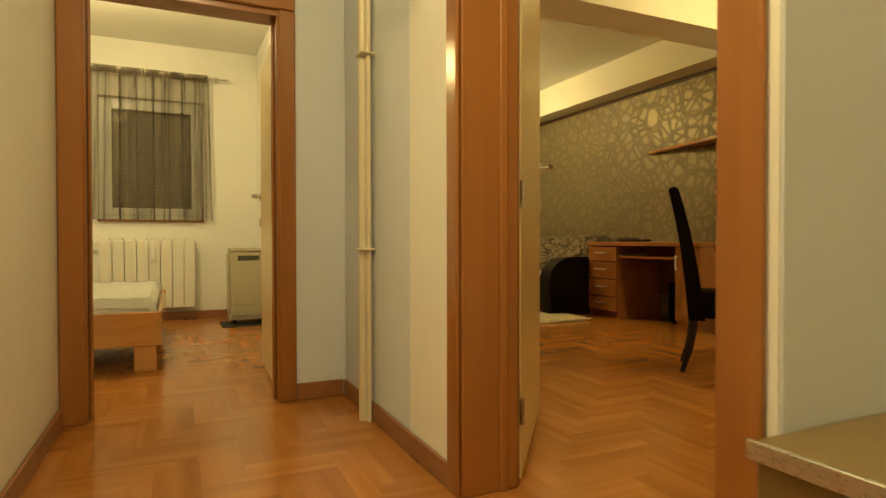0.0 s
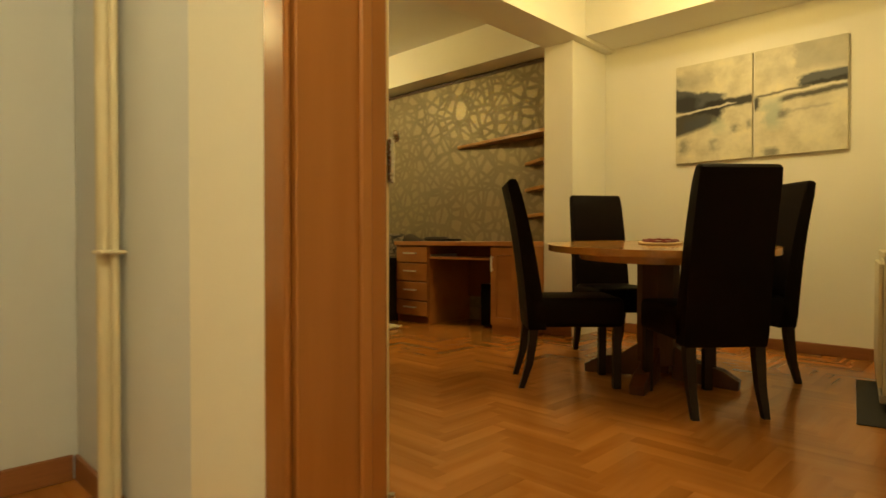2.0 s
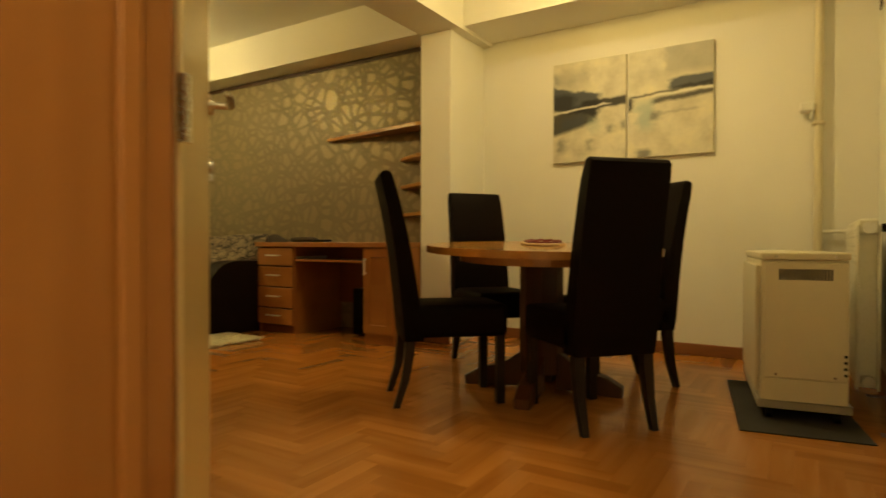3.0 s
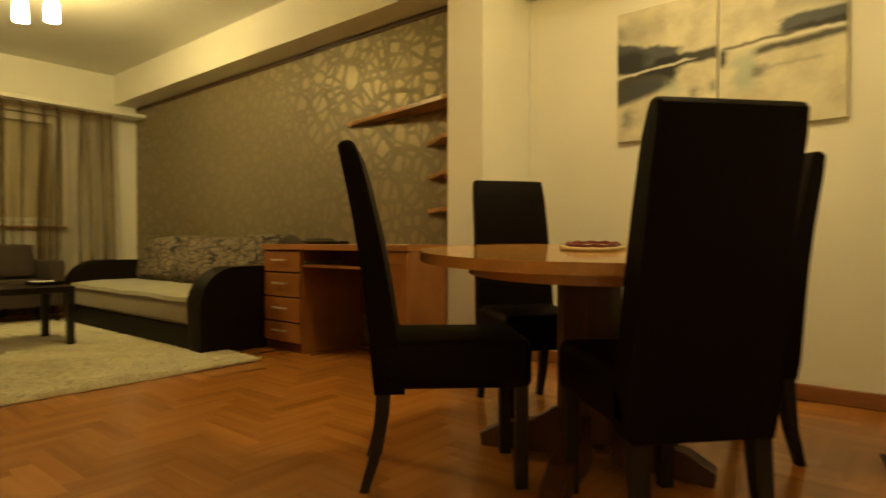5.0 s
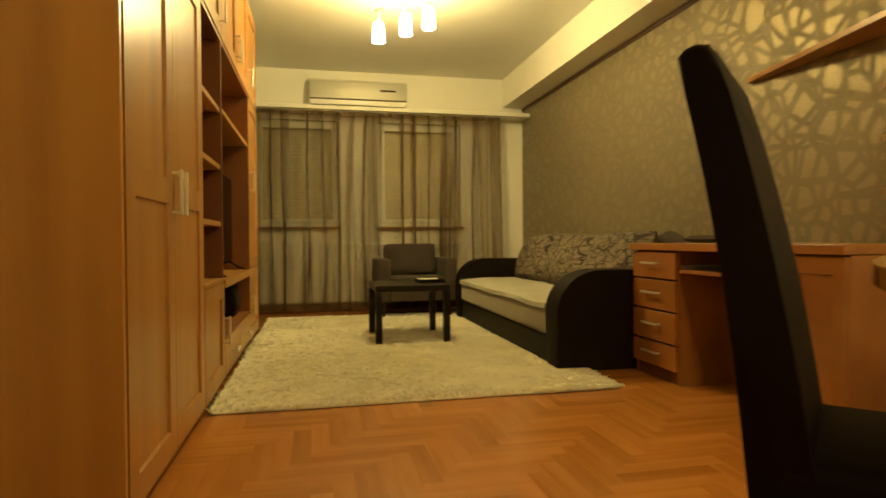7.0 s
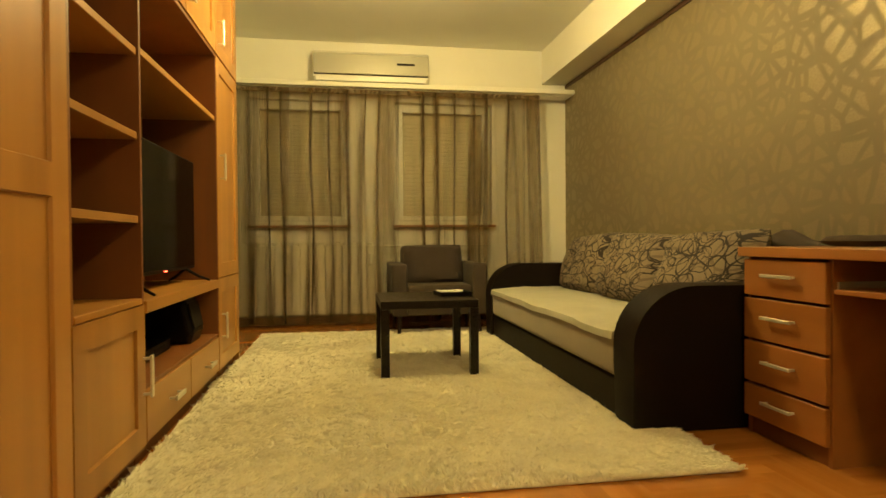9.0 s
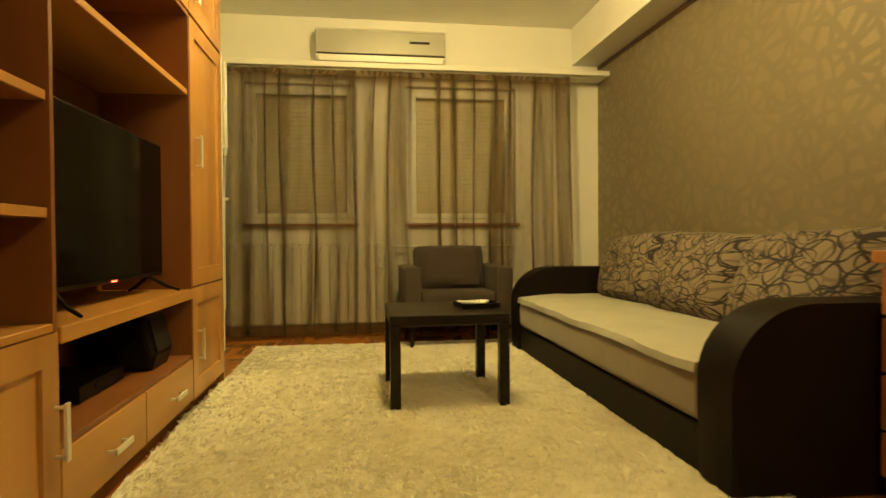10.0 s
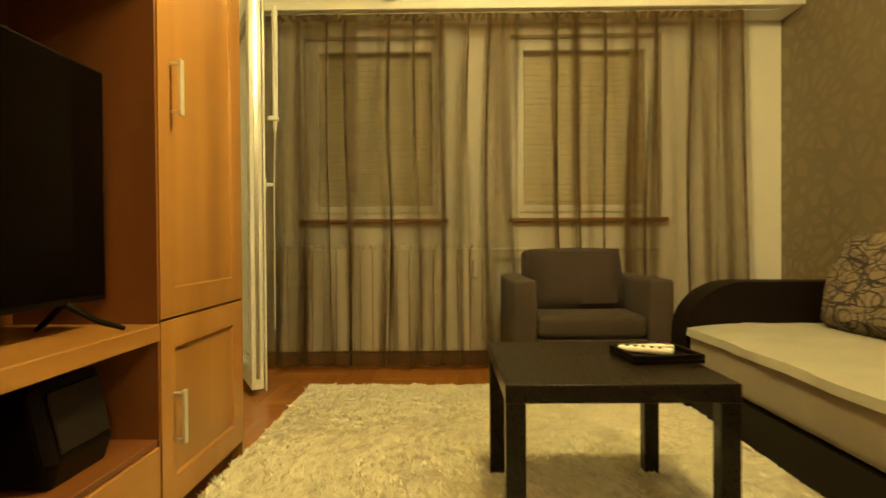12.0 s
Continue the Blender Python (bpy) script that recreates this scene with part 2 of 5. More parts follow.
WHITE = plain("white_wall_paint", (0.80, 0.79, 0.73), 0.75, vary=0.05, scale=4, relief=0.15)
# white hall wall turned grey: its cooler, weaker light is in the colour
COOL = plain("cool_light_wall_grey", (0.62, 0.66, 0.72), 0.7, vary=0.05, scale=4, relief=0.15)
CEIL = plain("ceiling_paint", (0.78, 0.77, 0.71), 0.8, vary=0.04, scale=4, relief=0.1)
PAPER = wallpaper_material()
CASING = wood("door_casing_wood", (0.28, 0.105, 0.024), (0.36, 0.145, 0.036), 0.22, (5, 5, 0.3), 0.02, shift=0.05, fibre=0.12)
SKIRT = wood("skirting_wood", (0.20, 0.075, 0.025), (0.30, 0.125, 0.045), 0.4, (1, 1, 7), shift=0.1)
DARKTRIM = wood("dark_brown_border", (0.045, 0.020, 0.008), (0.075, 0.034, 0.014), 0.5, (3, 0.3, 3), 0, shift=0.05)
CAB = wood("alder_cabinet_wood", (0.30, 0.132, 0.029), (0.45, 0.222, 0.056), 0.30, (4, 4, 0.22), 0, shift=0.10, fibre=0.10)
CABH = wood("alder_cabinet_wood_flat", (0.30, 0.132, 0.029), (0.45, 0.222, 0.056), 0.30, (4, 0.22, 4), 0, shift=0.10, fibre=0.10)
# CAB's alder made darker and redder, with the niches' shade in its colour
CABIN = wood("shaded_cabinet_inside_wood", (0.135, 0.044, 0.011), (0.195, 0.068, 0.017), 0.45, (3, 3, 0.22), 0, shift=0.05, fibre=0.1)
# CAB's alder darker and redder: dimmer light on the desk put into its colour
DESKWOOD = wood("dimmed_desk_alder_wood", (0.25, 0.094, 0.022), (0.37, 0.155, 0.040), 0.3, (3, 0.22, 3), 0, shift=0.08, fibre=0.1)
TABLEWOOD = wood("table_wood", (0.44, 0.20, 0.05), (0.58, 0.29, 0.08), 0.12, (0.6, 7, 7), 0, spec=0.75, shift=0.05, fibre=0.2)
PEDESTAL = wood("dark_pedestal_wood", (0.050, 0.014, 0.004), (0.085, 0.025, 0.007), 0.45, (6, 6, 0.5), shift=0.05)
LAMIN = wood("olive_brown_laminate", (0.16, 0.105, 0.036), (0.22, 0.150, 0.056), 0.3, (5, 0.4, 5), 0.02, shift=0.05, fibre=0.1)
DOORPAINT = plain("cream_door_paint", (0.62, 0.47, 0.24), 0.26, vary=0.06, scale=1.5, relief=0, grain=0.02, mottle=0.01)
LEATHER = plain("black_leather", (0.0052, 0.0022, 0.0016), 0.58, vary=0.3, scale=14, relief=0.35, spec=0.07)
SOFABLACK = plain("black_sofa_leatherette", (0.007, 0.0038, 0.0028), 0.5, vary=0.25, scale=14, relief=0.3, spec=0.13)
LEGWOOD = plain("dark_stained_legs", (0.014, 0.007, 0.005), 0.5, vary=0.25, scale=10, spec=0.3)
BLACKWOOD = plain("black_brown_laminate", (0.009, 0.006, 0.004), 0.3, vary=0.25, scale=10, spec=0.3)
CREAMFAB = fabric("cream_throw_fabric", (0.68, 0.66, 0.57), 160, vary=0.08, weft=0.18)
GREYFAB = fabric("grey_beige_mattress_fabric", (0.215, 0.175, 0.128), 200, vary=0.08, weft=0.2)
CHARFAB = fabric("charcoal_armchair_fabric", (0.043, 0.029, 0.020), 220, sheen=0.03)
PILLOWFAB = fabric("dark_taupe_pillow_fabric", (0.034, 0.022, 0.016), 220, sheen=0.02)
WHITEFAB = fabric("white_sheet_fabric", (0.86, 0.85, 0.78), 200, vary=0.04)
LOOPS = swirl_fabric()
RUGM = fabric("cream_shag_pile", (0.95, 0.91, 0.76), 60, vary=0.06, weft=0.12, sheen=0.6)
SHEER = sheer("taupe_sheer_cloth", (0.25, 0.168, 0.078), 0.675)
SHEERB = sheer("grey_sheer_cloth", (0.235, 0.185, 0.115), 0.66)
ENAMEL = plain("cream_enamel", (0.70, 0.64, 0.48), 0.35, vary=0.06, scale=5, relief=0.05)
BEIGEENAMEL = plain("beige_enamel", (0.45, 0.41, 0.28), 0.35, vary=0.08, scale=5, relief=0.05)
RADM = plain("radiator_enamel", (0.74, 0.72, 0.63), 0.3, vary=0.04, scale=5, relief=0.03)
PIPEM = plain("painted_pipe", (0.66, 0.60, 0.44), 0.4, vary=0.1, scale=12, relief=0.1)
PVC = plain("white_pvc", (0.78, 0.78, 0.74), 0.3, vary=0.03, scale=5, relief=0.02)
CHROME = plain("satin_chrome", (0.62, 0.60, 0.56), 0.25, 1.0, 0.08, 20, 0.02)
STEEL = plain("brushed_steel_handle", (0.74, 0.72, 0.66), 0.34, 0.55, 0.08, 20, 0.02)
BLACKPL = plain("black_plastic", (0.005, 0.003, 0.0025), 0.42, vary=0.2, scale=20, relief=0.05, spec=0.12)
SCREEN = plain("tv_screen", (0.0025, 0.0016, 0.0012), 0.12, vary=0.1, scale=5, relief=0, spec=0.05, mottle=0.01)
SLOT = plain("dark_slot", (0.012, 0.007, 0.005), 0.7, spec=0.2)
MATM = plain("black_rubber_mat", (0.02, 0.018, 0.016), 0.8, vary=0.2, scale=30, relief=0.3)
ACM = plain("ac_grey_panel", (0.42, 0.41, 0.36), 0.3, 0.15, 0.05, 5, 0, grain=0.02, mottle=0.01)
ACW = plain("ac_white_plastic", (0.76, 0.75, 0.70), 0.35, vary=0.03, scale=5, relief=0.02)
SHUTTER = plain("roller_shutter_slats", (0.70, 0.62, 0.44), 0.6, vary=0.06, scale=6)
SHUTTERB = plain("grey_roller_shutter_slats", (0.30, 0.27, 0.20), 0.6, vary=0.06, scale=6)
CANVASEDGE = plain("canvas_edge", (0.62, 0.58, 0.46), 0.8)
ALU = plain("aluminium_trim", (0.62, 0.60, 0.56), 0.3, 1.0, 0.06, 20, 0.02)
REDM = plain("dark_red_ornament", (0.16, 0.012, 0.012), 0.5, vary=0.3, scale=40)
TRAYM = plain("tray_cream", (0.55, 0.42, 0.24), 0.4)
GLOW = glow("lit_lamp_glass", (1.0, 0.88, 0.6), 40.0)
REDLED = glow("red_standby_led", (1.0, 0.05, 0.02), 6.0)
GLASS, _nt, _b = material("window_glass")
_b.inputs["Transmission Weight"].default_value = 1.0
_b.inputs["Roughness"].default_value = 0.02
_b.inputs["IOR"].default_value = 1.1
INK, SLATE, TEAL, HAZE, PALE = (0.008, 0.008, 0.012), (0.045, 0.058, 0.080), (0.30, 0.40, 0.38), (0.30, 0.29, 0.25), (0.72, 0.70, 0.64)
PIC1 = painting_material("painting_landscape_dark", 3.1, (
    (0.10, 0.50, 0.76, 0.92, 0.0, HAZE, 0.55, 0.10), (0.00, 0.10, 0.78, 0.90, 0.0, SLATE, 0.5, 0.06),
    (-0.2, 0.62, 0.54, 0.76, -0.16, SLATE, 0.95, 0.03), (-0.2, 0.30, 0.52, 0.68, 0.0, INK, 0.8, 0.05), (0.40, 1.20, 0.50, 0.585, 0.02, INK, 0.95, 0.025),
    (-0.2, 0.62, 0.28, 0.49, 0.18, INK, 0.92, 0.05), (0.10, 0.45, 0.30, 0.42, 0.12, SLATE, 0.7, 0.06), (-0.2, 0.78, 0.492, 0.508, 0.065, PALE, 0.9, 0.012),
    (0.50, 0.66, 0.28, 0.42, 0.0, TEAL, 0.45, 0.08), (0.06, 0.18, 0.10, 0.24, 0.0, SLATE, 0.6, 0.06), (0.46, 0.56, 0.10, 0.22, 0.0, HAZE, 0.8, 0.04), (0.74, 0.84, 0.26, 0.34, 0.0, SLATE, 0.6, 0.04), (0.90, 1.00, 0.28, 0.36, 0.0, SLATE, 0.6, 0.04)))
PIC2 = painting_material("painting_landscape_pale", 5.6, (
    (0.45, 1.20, 0.74, 1.20, 0.0, HAZE, 0.65, 0.10), (0.10, 0.40, 0.70, 0.84, 0.0, HAZE, 0.25, 0.10),
    (0.52, 1.20, 0.600, 0.700, 0.02, SLATE, 0.95, 0.025), (0.58, 1.20, 0.585, 0.625, 0.02, INK, 0.95, 0.02), (0.00, 0.60, 0.560, 0.580, 0.06, INK, 0.85, 0.018),
    (0.28, 1.20, 0.465, 0.515, 0.07, INK, 0.88, 0.03), (-0.2, 0.07, 0.44, 0.56, 0.0, INK, 0.95, 0.03), (0.30, 1.20, 0.538, 0.556, 0.05, PALE, 0.8, 0.012),
    (0.12, 0.30, 0.26, 0.52, 0.0, TEAL, 0.65, 0.10), (0.28, 0.38, 0.35, 0.42, 0.0, SLATE, 0.7, 0.04), (0.40, 0.85, 0.375, 0.395, 0.03, HAZE, 0.6, 0.02), (0.10, 0.26, -0.2, 0.07, 0.0, SLATE, 0.7, 0.04)))


# ---------------------------------------------------------------- building helpers
def origin(ob):
    while ob.parent:
        ob = ob.parent
    return ob.location


def part(name, bm, mat, parent=None, label="", smooth=False):
    me = bpy.data.meshes.new(name)
    bmesh.ops.recalc_face_normals(bm, faces=bm.faces[:])
    if smooth:
        for f in bm.faces:
            f.smooth = True
    bm.to_mesh(me)
    bm.free()
    if smooth:
        me.set_sharp_from_angle(angle=radians(48))
    me.materials.append(mat)
    ob = new(name, me)
    if parent is not None:
        ob.parent = parent
    if label:
        ob["label"] = label
    return ob


def thing(name, at, label, category, group="", turn=0.0, kind=""):
    ob = new(name)
    ob.location = at
    ob.rotation_euler = (0, 0, radians(turn))
    return tagged(ob, label, category, group, kind)


def box_bm(x0, x1, y0, y1, z0, z1, bevel=0.0, seg=1, bm=None):
    own = bmesh.new()
    bmesh.ops.create_cube(own, size=1.0)
    for v in own.verts:
        v.co = Vector(((x0 + x1) / 2 + v.co.x * (x1 - x0), (y0 + y1) / 2 + v.co.y * (y1 - y0), (z0 + z1) / 2 + v.co.z * (z1 - z0)))
    if bevel > 0:
        bmesh.ops.bevel(own, geom=own.edges[:], offset=min(bevel, 0.45 * min(x1 - x0, y1 - y0, z1 - z0)), segments=seg, affect="EDGES", profile=0.5)
    if bm is None:
        return own
    me = bpy.data.meshes.new("tmp")
    own.to_mesh(me)
    own.free()
    bm.from_mesh(me)
    bpy.data.meshes.remove(me)
    return bm


def boxes_bm(items, bevel=0.0, seg=1):
    bm = bmesh.new()
    for b in items:
        box_bm(*b, bevel=bevel, seg=seg, bm=bm)
    return bm


def wbox(name, parent, mat, b, bevel=0.003, seg=1, label="", smooth=False):
    """A box part given in world coordinates, under an unturned thing."""
    o = origin(parent)
    x0, x1, y0, y1, z0, z1 = b
    return part(name, box_bm(x0 - o.x, x1 - o.x, y0 - o.y, y1 - o.y, z0 - o.z, z1 - o.z, bevel, seg), mat, parent, label, smooth)


def wboxes(name, parent, mat, items, bevel=0.003, label=""):
    o = origin(parent)
    return part(name, boxes_bm([(a - o.x, b - o.x, c - o.y, d - o.y, e - o.z, f - o.z) for a, b, c, d, e, f in items], bevel), mat, parent, label)


def structure(name, mat, items, label, category="wall", bevel=0.0):
    ob = part(name, boxes_bm(items, bevel), mat)
    return tagged(ob, label, category, "", "structure")


def tube_bm(points, radius, sides=10, bm=None, cap=True):
    bm = bm or bmesh.new()
    pts = [Vector(p) for p in points]
    rings = []
    for i, p in enumerate(pts):
        d = (pts[min(i + 1, len(pts) - 1)] - pts[max(i - 1, 0)]).normalized()
        side = d.cross(Vector((0, 0, 1)))
        if side.length < 1e-3:
            side = Vector((1, 0, 0))
        side.normalize()
        up = side.cross(d)
        r = radius[i] if isinstance(radius, (list, tuple)) else radius
        rings.append([bm.verts.new(p + r * (math.cos(2 * math.pi * k / sides) * side + math.sin(2 * math.pi * k / sides) * up)) for k in range(sides)])
    for a, b in zip(rings, rings[1:]):
        for k in range(sides):
            bm.faces.new((a[k], a[(k + 1) % sides], b[(k + 1) % sides], b[k]))
    if cap:
        bm.faces.new(rings[0])
        bm.faces.new(rings[-1])
    return bm


def prism_bm(outline, axis, lo, hi, bevel=0.0, seg=1, bm=None):
    """Extrudes a closed 2D outline along x, y or z."""
    own = bmesh.new()

    def at(u, v, w):
        return {"x": (w, u, v), "y": (u, w, v), "z": (u, v, w)}[axis]
    a = [own.verts.new(at(u, v, lo)) for u, v in outline]
    b = [own.verts.new(at(u, v, hi)) for u, v in outline]
    n = len(outline)
    fa, fb = own.faces.new(a), own.faces.new(b[::-1])
    for k in range(n):
        own.faces.new((a[k], b[k], b[(k + 1) % n], a[(k + 1) % n]))
    if bevel:
        edges = list(fa.edges) + list(fb.edges)
        bmesh.ops.bevel(own, geom=edges, offset=bevel, segments=seg, affect="EDGES", profile=0.5)
    if bm is None:
        return own
    me = bpy.data.meshes.new("tmp")
    own.to_mesh(me)
    own.free()
    bm.from_mesh(me)
    bpy.data.meshes.remove(me)
    return bm


def cushion_bm(sx, sy, sz, puff=0.5, cuts=7, wobble=0.0, seed=0.0):
    """A soft block: full in the middle, thin at its seams. Centred, lying in x and y."""
    bm = bmesh.new()
    n = cuts
    grid = {}
    for s in (1, -1):
        for i in range(n + 1):
            for j in range(n + 1):
                u, v = 2 * i / n - 1, 2 * j / n - 1
                edge = i in (0, n) or j in (0, n)
                if edge and s == -1:
                    grid[s, i, j] = grid[1, i, j]
                    continue
                h = ((1 - u ** 4) * (1 - v ** 4)) ** puff
                w = wobble * noise.noise(Vector((u * 1.7 + seed, v * 1.7, s * 3.0 + seed)))
                grid[s, i, j] = bm.verts.new((u * sx / 2 * (1 - 0.03 * v * v), v * sy / 2 * (1 - 0.03 * u * u), s * sz / 2 * h + w * (0 if edge else 1)))
    for s in (1, -1):
        for i in range(n):
            for j in range(n):
                q = [grid[s, i, j], grid[s, i + 1, j], grid[s, i + 1, j + 1], grid[s, i, j + 1]]
                bm.faces.new(q if s == 1 else q[::-1])
    return bm


def moved(bm, m):
    bmesh.ops.transform(bm, matrix=m, verts=bm.verts[:])
    return bm


def pierced_wall(name, mat, axis, us, zs, holes, lo, hi, label):
    """One connected wall of constant thickness along x or y, cut into cells by us and zs, with open cells."""
    bm = bmesh.new()
    nu, nz = len(us) - 1, len(zs) - 1

    def at(u, w, z):
        return (u, w, z) if axis == "x" else (w, u, z)

    def solid(a, b):
        return 0 <= a < nu and 0 <= b < nz and (a, b) not in holes

    def quad(*pts):
        bm.faces.new([bm.verts.new(p) for p in pts])
    for a in range(nu):
        for b in range(nz):
            if not solid(a, b):
                continue
            u0, u1, z0, z1 = us[a], us[a + 1], zs[b], zs[b + 1]
            for w in (lo, hi):
                quad(at(u0, w, z0), at(u1, w, z0), at(u1, w, z1), at(u0, w, z1))
            for near, p, q in (((a - 1, b), (u0, z0), (u0, z1)), ((a + 1, b), (u1, z0), (u1, z1)), ((a, b - 1), (u0, z0), (u1, z0)), ((a, b + 1), (u0, z1), (u1, z1))):
                if not solid(*near):
                    quad(at(p[0], lo, p[1]), at(q[0], lo, q[1]), at(q[0], hi, q[1]), at(p[0], hi, p[1]))
    bmesh.ops.remove_doubles(bm, verts=bm.verts[:], dist=0.0005)
    return tagged(part(name, bm, mat), label, "wall", "", "structure")

# ---------------------------------------------------------------- the shell of the flat
H = 2.936
structure("wall_east_living", PAPER, [(4.84, 5.05, 3.262, 8.66, 0, 2.570)], "taupe wallpaper wall with silver brush-stroke pattern behind sofa")
structure("trim_wallpaper", DARKTRIM, [(4.828, 4.839, 3.264, 8.64, 2.530, 2.566)], "thin dark border strip along wallpaper top", "trim")
structure("beam_east", WHITE, [(4.57, 5.05, 3.262, 8.66, 2.572, H)], "white boxed ceiling beam above wallpaper wall", "beam")
structure("beam_cross", WHITE, [(1.0, 5.35, 2.89, 3.26, 2.556, H)], "white ceiling beam between dining and living area", "beam")
structure("beam_dining", WHITE, [(4.65, 5.148, 0.126, 2.888, 2.585, H)], "white boxed ceiling beam above paintings wall", "beam")
structure("column", WHITE, [(4.58, 5.35, 2.97, 3.26, 0, 2.554)], "white square wall column beside dining table", "column")
structure("wall_east_dining", WHITE, [(5.15, 5.35, 0.0, 2.968, 0, H)], "white dining wall with two abstract canvases")
structure("wall_south_living", WHITE, [(1.002, 5.148, 0.088, 0.125, 0, H)], "white wall behind dining room radiator")
structure("wall_west_living", WHITE, [(0.772, 0.972, 1.20, 2.60, 0, H), (0.82, 1.0, 2.602, 8.66, 0, H)], "white wall between living room and hall")
# one wall in two pieces; the far one carries the cooler light as colour
structure("wall_hall_east_far", COOL, [(0.765, 0.771, 1.64, 2.598, 0, H)], "hall wall beside heating pipe, cooler light put into its grey")
structure("wall_hall_east_near", WHITE, [(0.765, 0.771, 1.20, 1.639, 0, H)], "warm white hall wall beside living room door")
structure("wall_door_head", WHITE, [(0.765, 0.972, 0.205, 1.199, 2.06, H), (0.765, 1.0, 0.088, 0.180, 0, 2.06), (0.765, 0.972, 0.088, 0.2045, 2.0605, H)], "white wall above living room door")
pierced_wall("wall_north_living", WHITE, "x", [0.82, 1.46, 2.47, 2.94, 4.0, 5.05], [0, 1.03, 2.33, H], {(1, 1), (3, 1)}, 8.662, 8.86, "white window wall with two windows behind sheer curtain")
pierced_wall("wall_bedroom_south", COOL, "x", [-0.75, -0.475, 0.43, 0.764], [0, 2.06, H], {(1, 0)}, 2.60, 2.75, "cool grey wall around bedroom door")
structure("wall_hall_west", WHITE, [(-0.78, -0.560, -1.9, 2.598, 0, H)], "warm white hall wall with wooden skirting")
# thin sheet laying the same cool-light grey over the white wall
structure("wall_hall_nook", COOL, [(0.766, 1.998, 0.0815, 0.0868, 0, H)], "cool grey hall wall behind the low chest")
structure("wall_hall_south", WHITE, [(-0.78, 2.2, -2.05, -1.902, 0, H)], "white wall closing the hall")
structure("wall_hall_end", WHITE, [(2.0, 2.2, -1.9, 0.086, 0, H)], "white wall at the hall's end")
pierced_wall("wall_bedroom_north", WHITE, "x", [-2.6, -0.795, 0.205, 0.82], [0, 1.07, 2.345, H], {(1, 1)}, 6.38, 6.6, "white bedroom wall with curtained window")
structure("wall_bedroom_west", WHITE, [(-2.75, -2.602, 2.60, 6.6, 0, H)], "white bedroom side wall")
structure("wall_bedroom_south_west", WHITE, [(-2.6, -0.782, 2.60, 2.75, 0, H)], "white bedroom wall beside door")
structure("wall_bedroom_east", WHITE, [(0.77, 0.819, 2.752, 6.6, 0, H)], "white bedroom wall behind gas heater")
structure("ceiling", CEIL, [(-2.75, 5.35, -2.05, 8.86, H + 0.002, H + 0.12)], "plain white painted ceiling", "ceiling")
structure("floor_base", CABIN, [(-2.75, 5.35, -2.05, 8.86, -0.12, -0.0016)], "dark screed under the parquet joints", "floor")

# skirting boards
def skirting(name, items):
    structure(name, SKIRT, items, "brown wooden skirting board along the wall", "baseboard", 0.004)


skirting("baseboard_hall_east", [(0.750, 0.764, 1.265, 2.585, 0, 0.088)])
skirting("baseboard_hall_north", [(0.50, 0.747, 2.583, 2.599, 0, 0.088)])
skirting("baseboard_hall_west", [(-0.559, -0.543, -1.88, 2.573, 0, 0.088)])
skirting("baseboard_dining_east", [(5.132, 5.149, 0.145, 2.965, 0, 0.085)])
skirting("baseboard_dining_south", [(1.02, 5.13, 0.126, 0.142, 0, 0.085)])
skirting("baseboard_living_north", [(1.02, 4.83, 8.645, 8.661, 0, 0.085)])
skirting("baseboard_living_east", [(4.824, 4.839, 7.75, 8.64, 0, 0.085)])
skirting("baseboard_living_west", [(0.973, 0.989, 1.32, 2.595, 0, 0.085), (1.001, 1.017, 2.605, 3.10, 0, 0.085)])
skirting("baseboard_bedroom", [(-2.6, 0.765, 6.362, 6.379, 0, 0.085)])
skirting("baseboard_column", [(4.562, 4.579, 2.968, 3.255, 0, 0.085)])

# ---------------------------------------------------------------- doors
def door_frame(name, at, boxes_lining, boxes_casing, stops, label):
    t = thing(name, at, label, "door frame", kind="structure")
    for b in boxes_lining:
        wbox("lining", t, CASING, b, 0.003)
    for b in boxes_casing:
        wbox("casing", t, CASING, b, 0.008, 2)
    for b in stops:
        wbox("door_stop", t, CASING, b, 0.004)
    return t


door_frame("door_frame_1", (0.88, 0.7, 0),
           [(0.764, 0.974, 1.172, 1.199, 0, 2.032), (0.764, 0.974, 0.181, 0.202, 0, 2.032), (0.764, 0.974, 0.181, 1.199, 2.033, 2.059)],
           [(0.748, 0.763, 1.184, 1.264, 0, 2.05), (0.748, 0.763, 0.105, 0.192, 0, 2.05), (0.748, 0.763, 0.105, 1.264, 2.051, 2.14),
            (0.976, 0.990, 1.188, 1.284, 0, 2.05), (0.976, 0.990, 0.212, 0.226, 0, 2.05), (0.976, 0.990, 0.212, 1.284, 2.051, 2.14)],
           [(0.90, 0.930, 1.160, 1.171, 0, 2.03), (0.90, 0.930, 0.203, 0.214, 0, 2.03)],
           "orange-brown wooden door frame of the living room")
door_frame("door_frame_2", (-0.02, 2.67, 0),
           [(0.402, 0.429, 2.596, 2.754, 0, 2.0), (-0.474, -0.447, 2.596, 2.754, 0, 2.0), (-0.474, 0.429, 2.596, 2.754, 2.001, 2.058)],
           [(0.412, 0.497, 2.574, 2.595, 0, 2.03), (-0.558, -0.457, 2.574, 2.595, 0, 2.03), (-0.558, 0.497, 2.574, 2.595, 2.031, 2.12)],
           [(0.388, 0.401, 2.66, 2.69, 0, 2.0), (-0.446, -0.433, 2.66, 2.69, 0, 2.0)],
           "orange-brown wooden door frame of the bedroom")


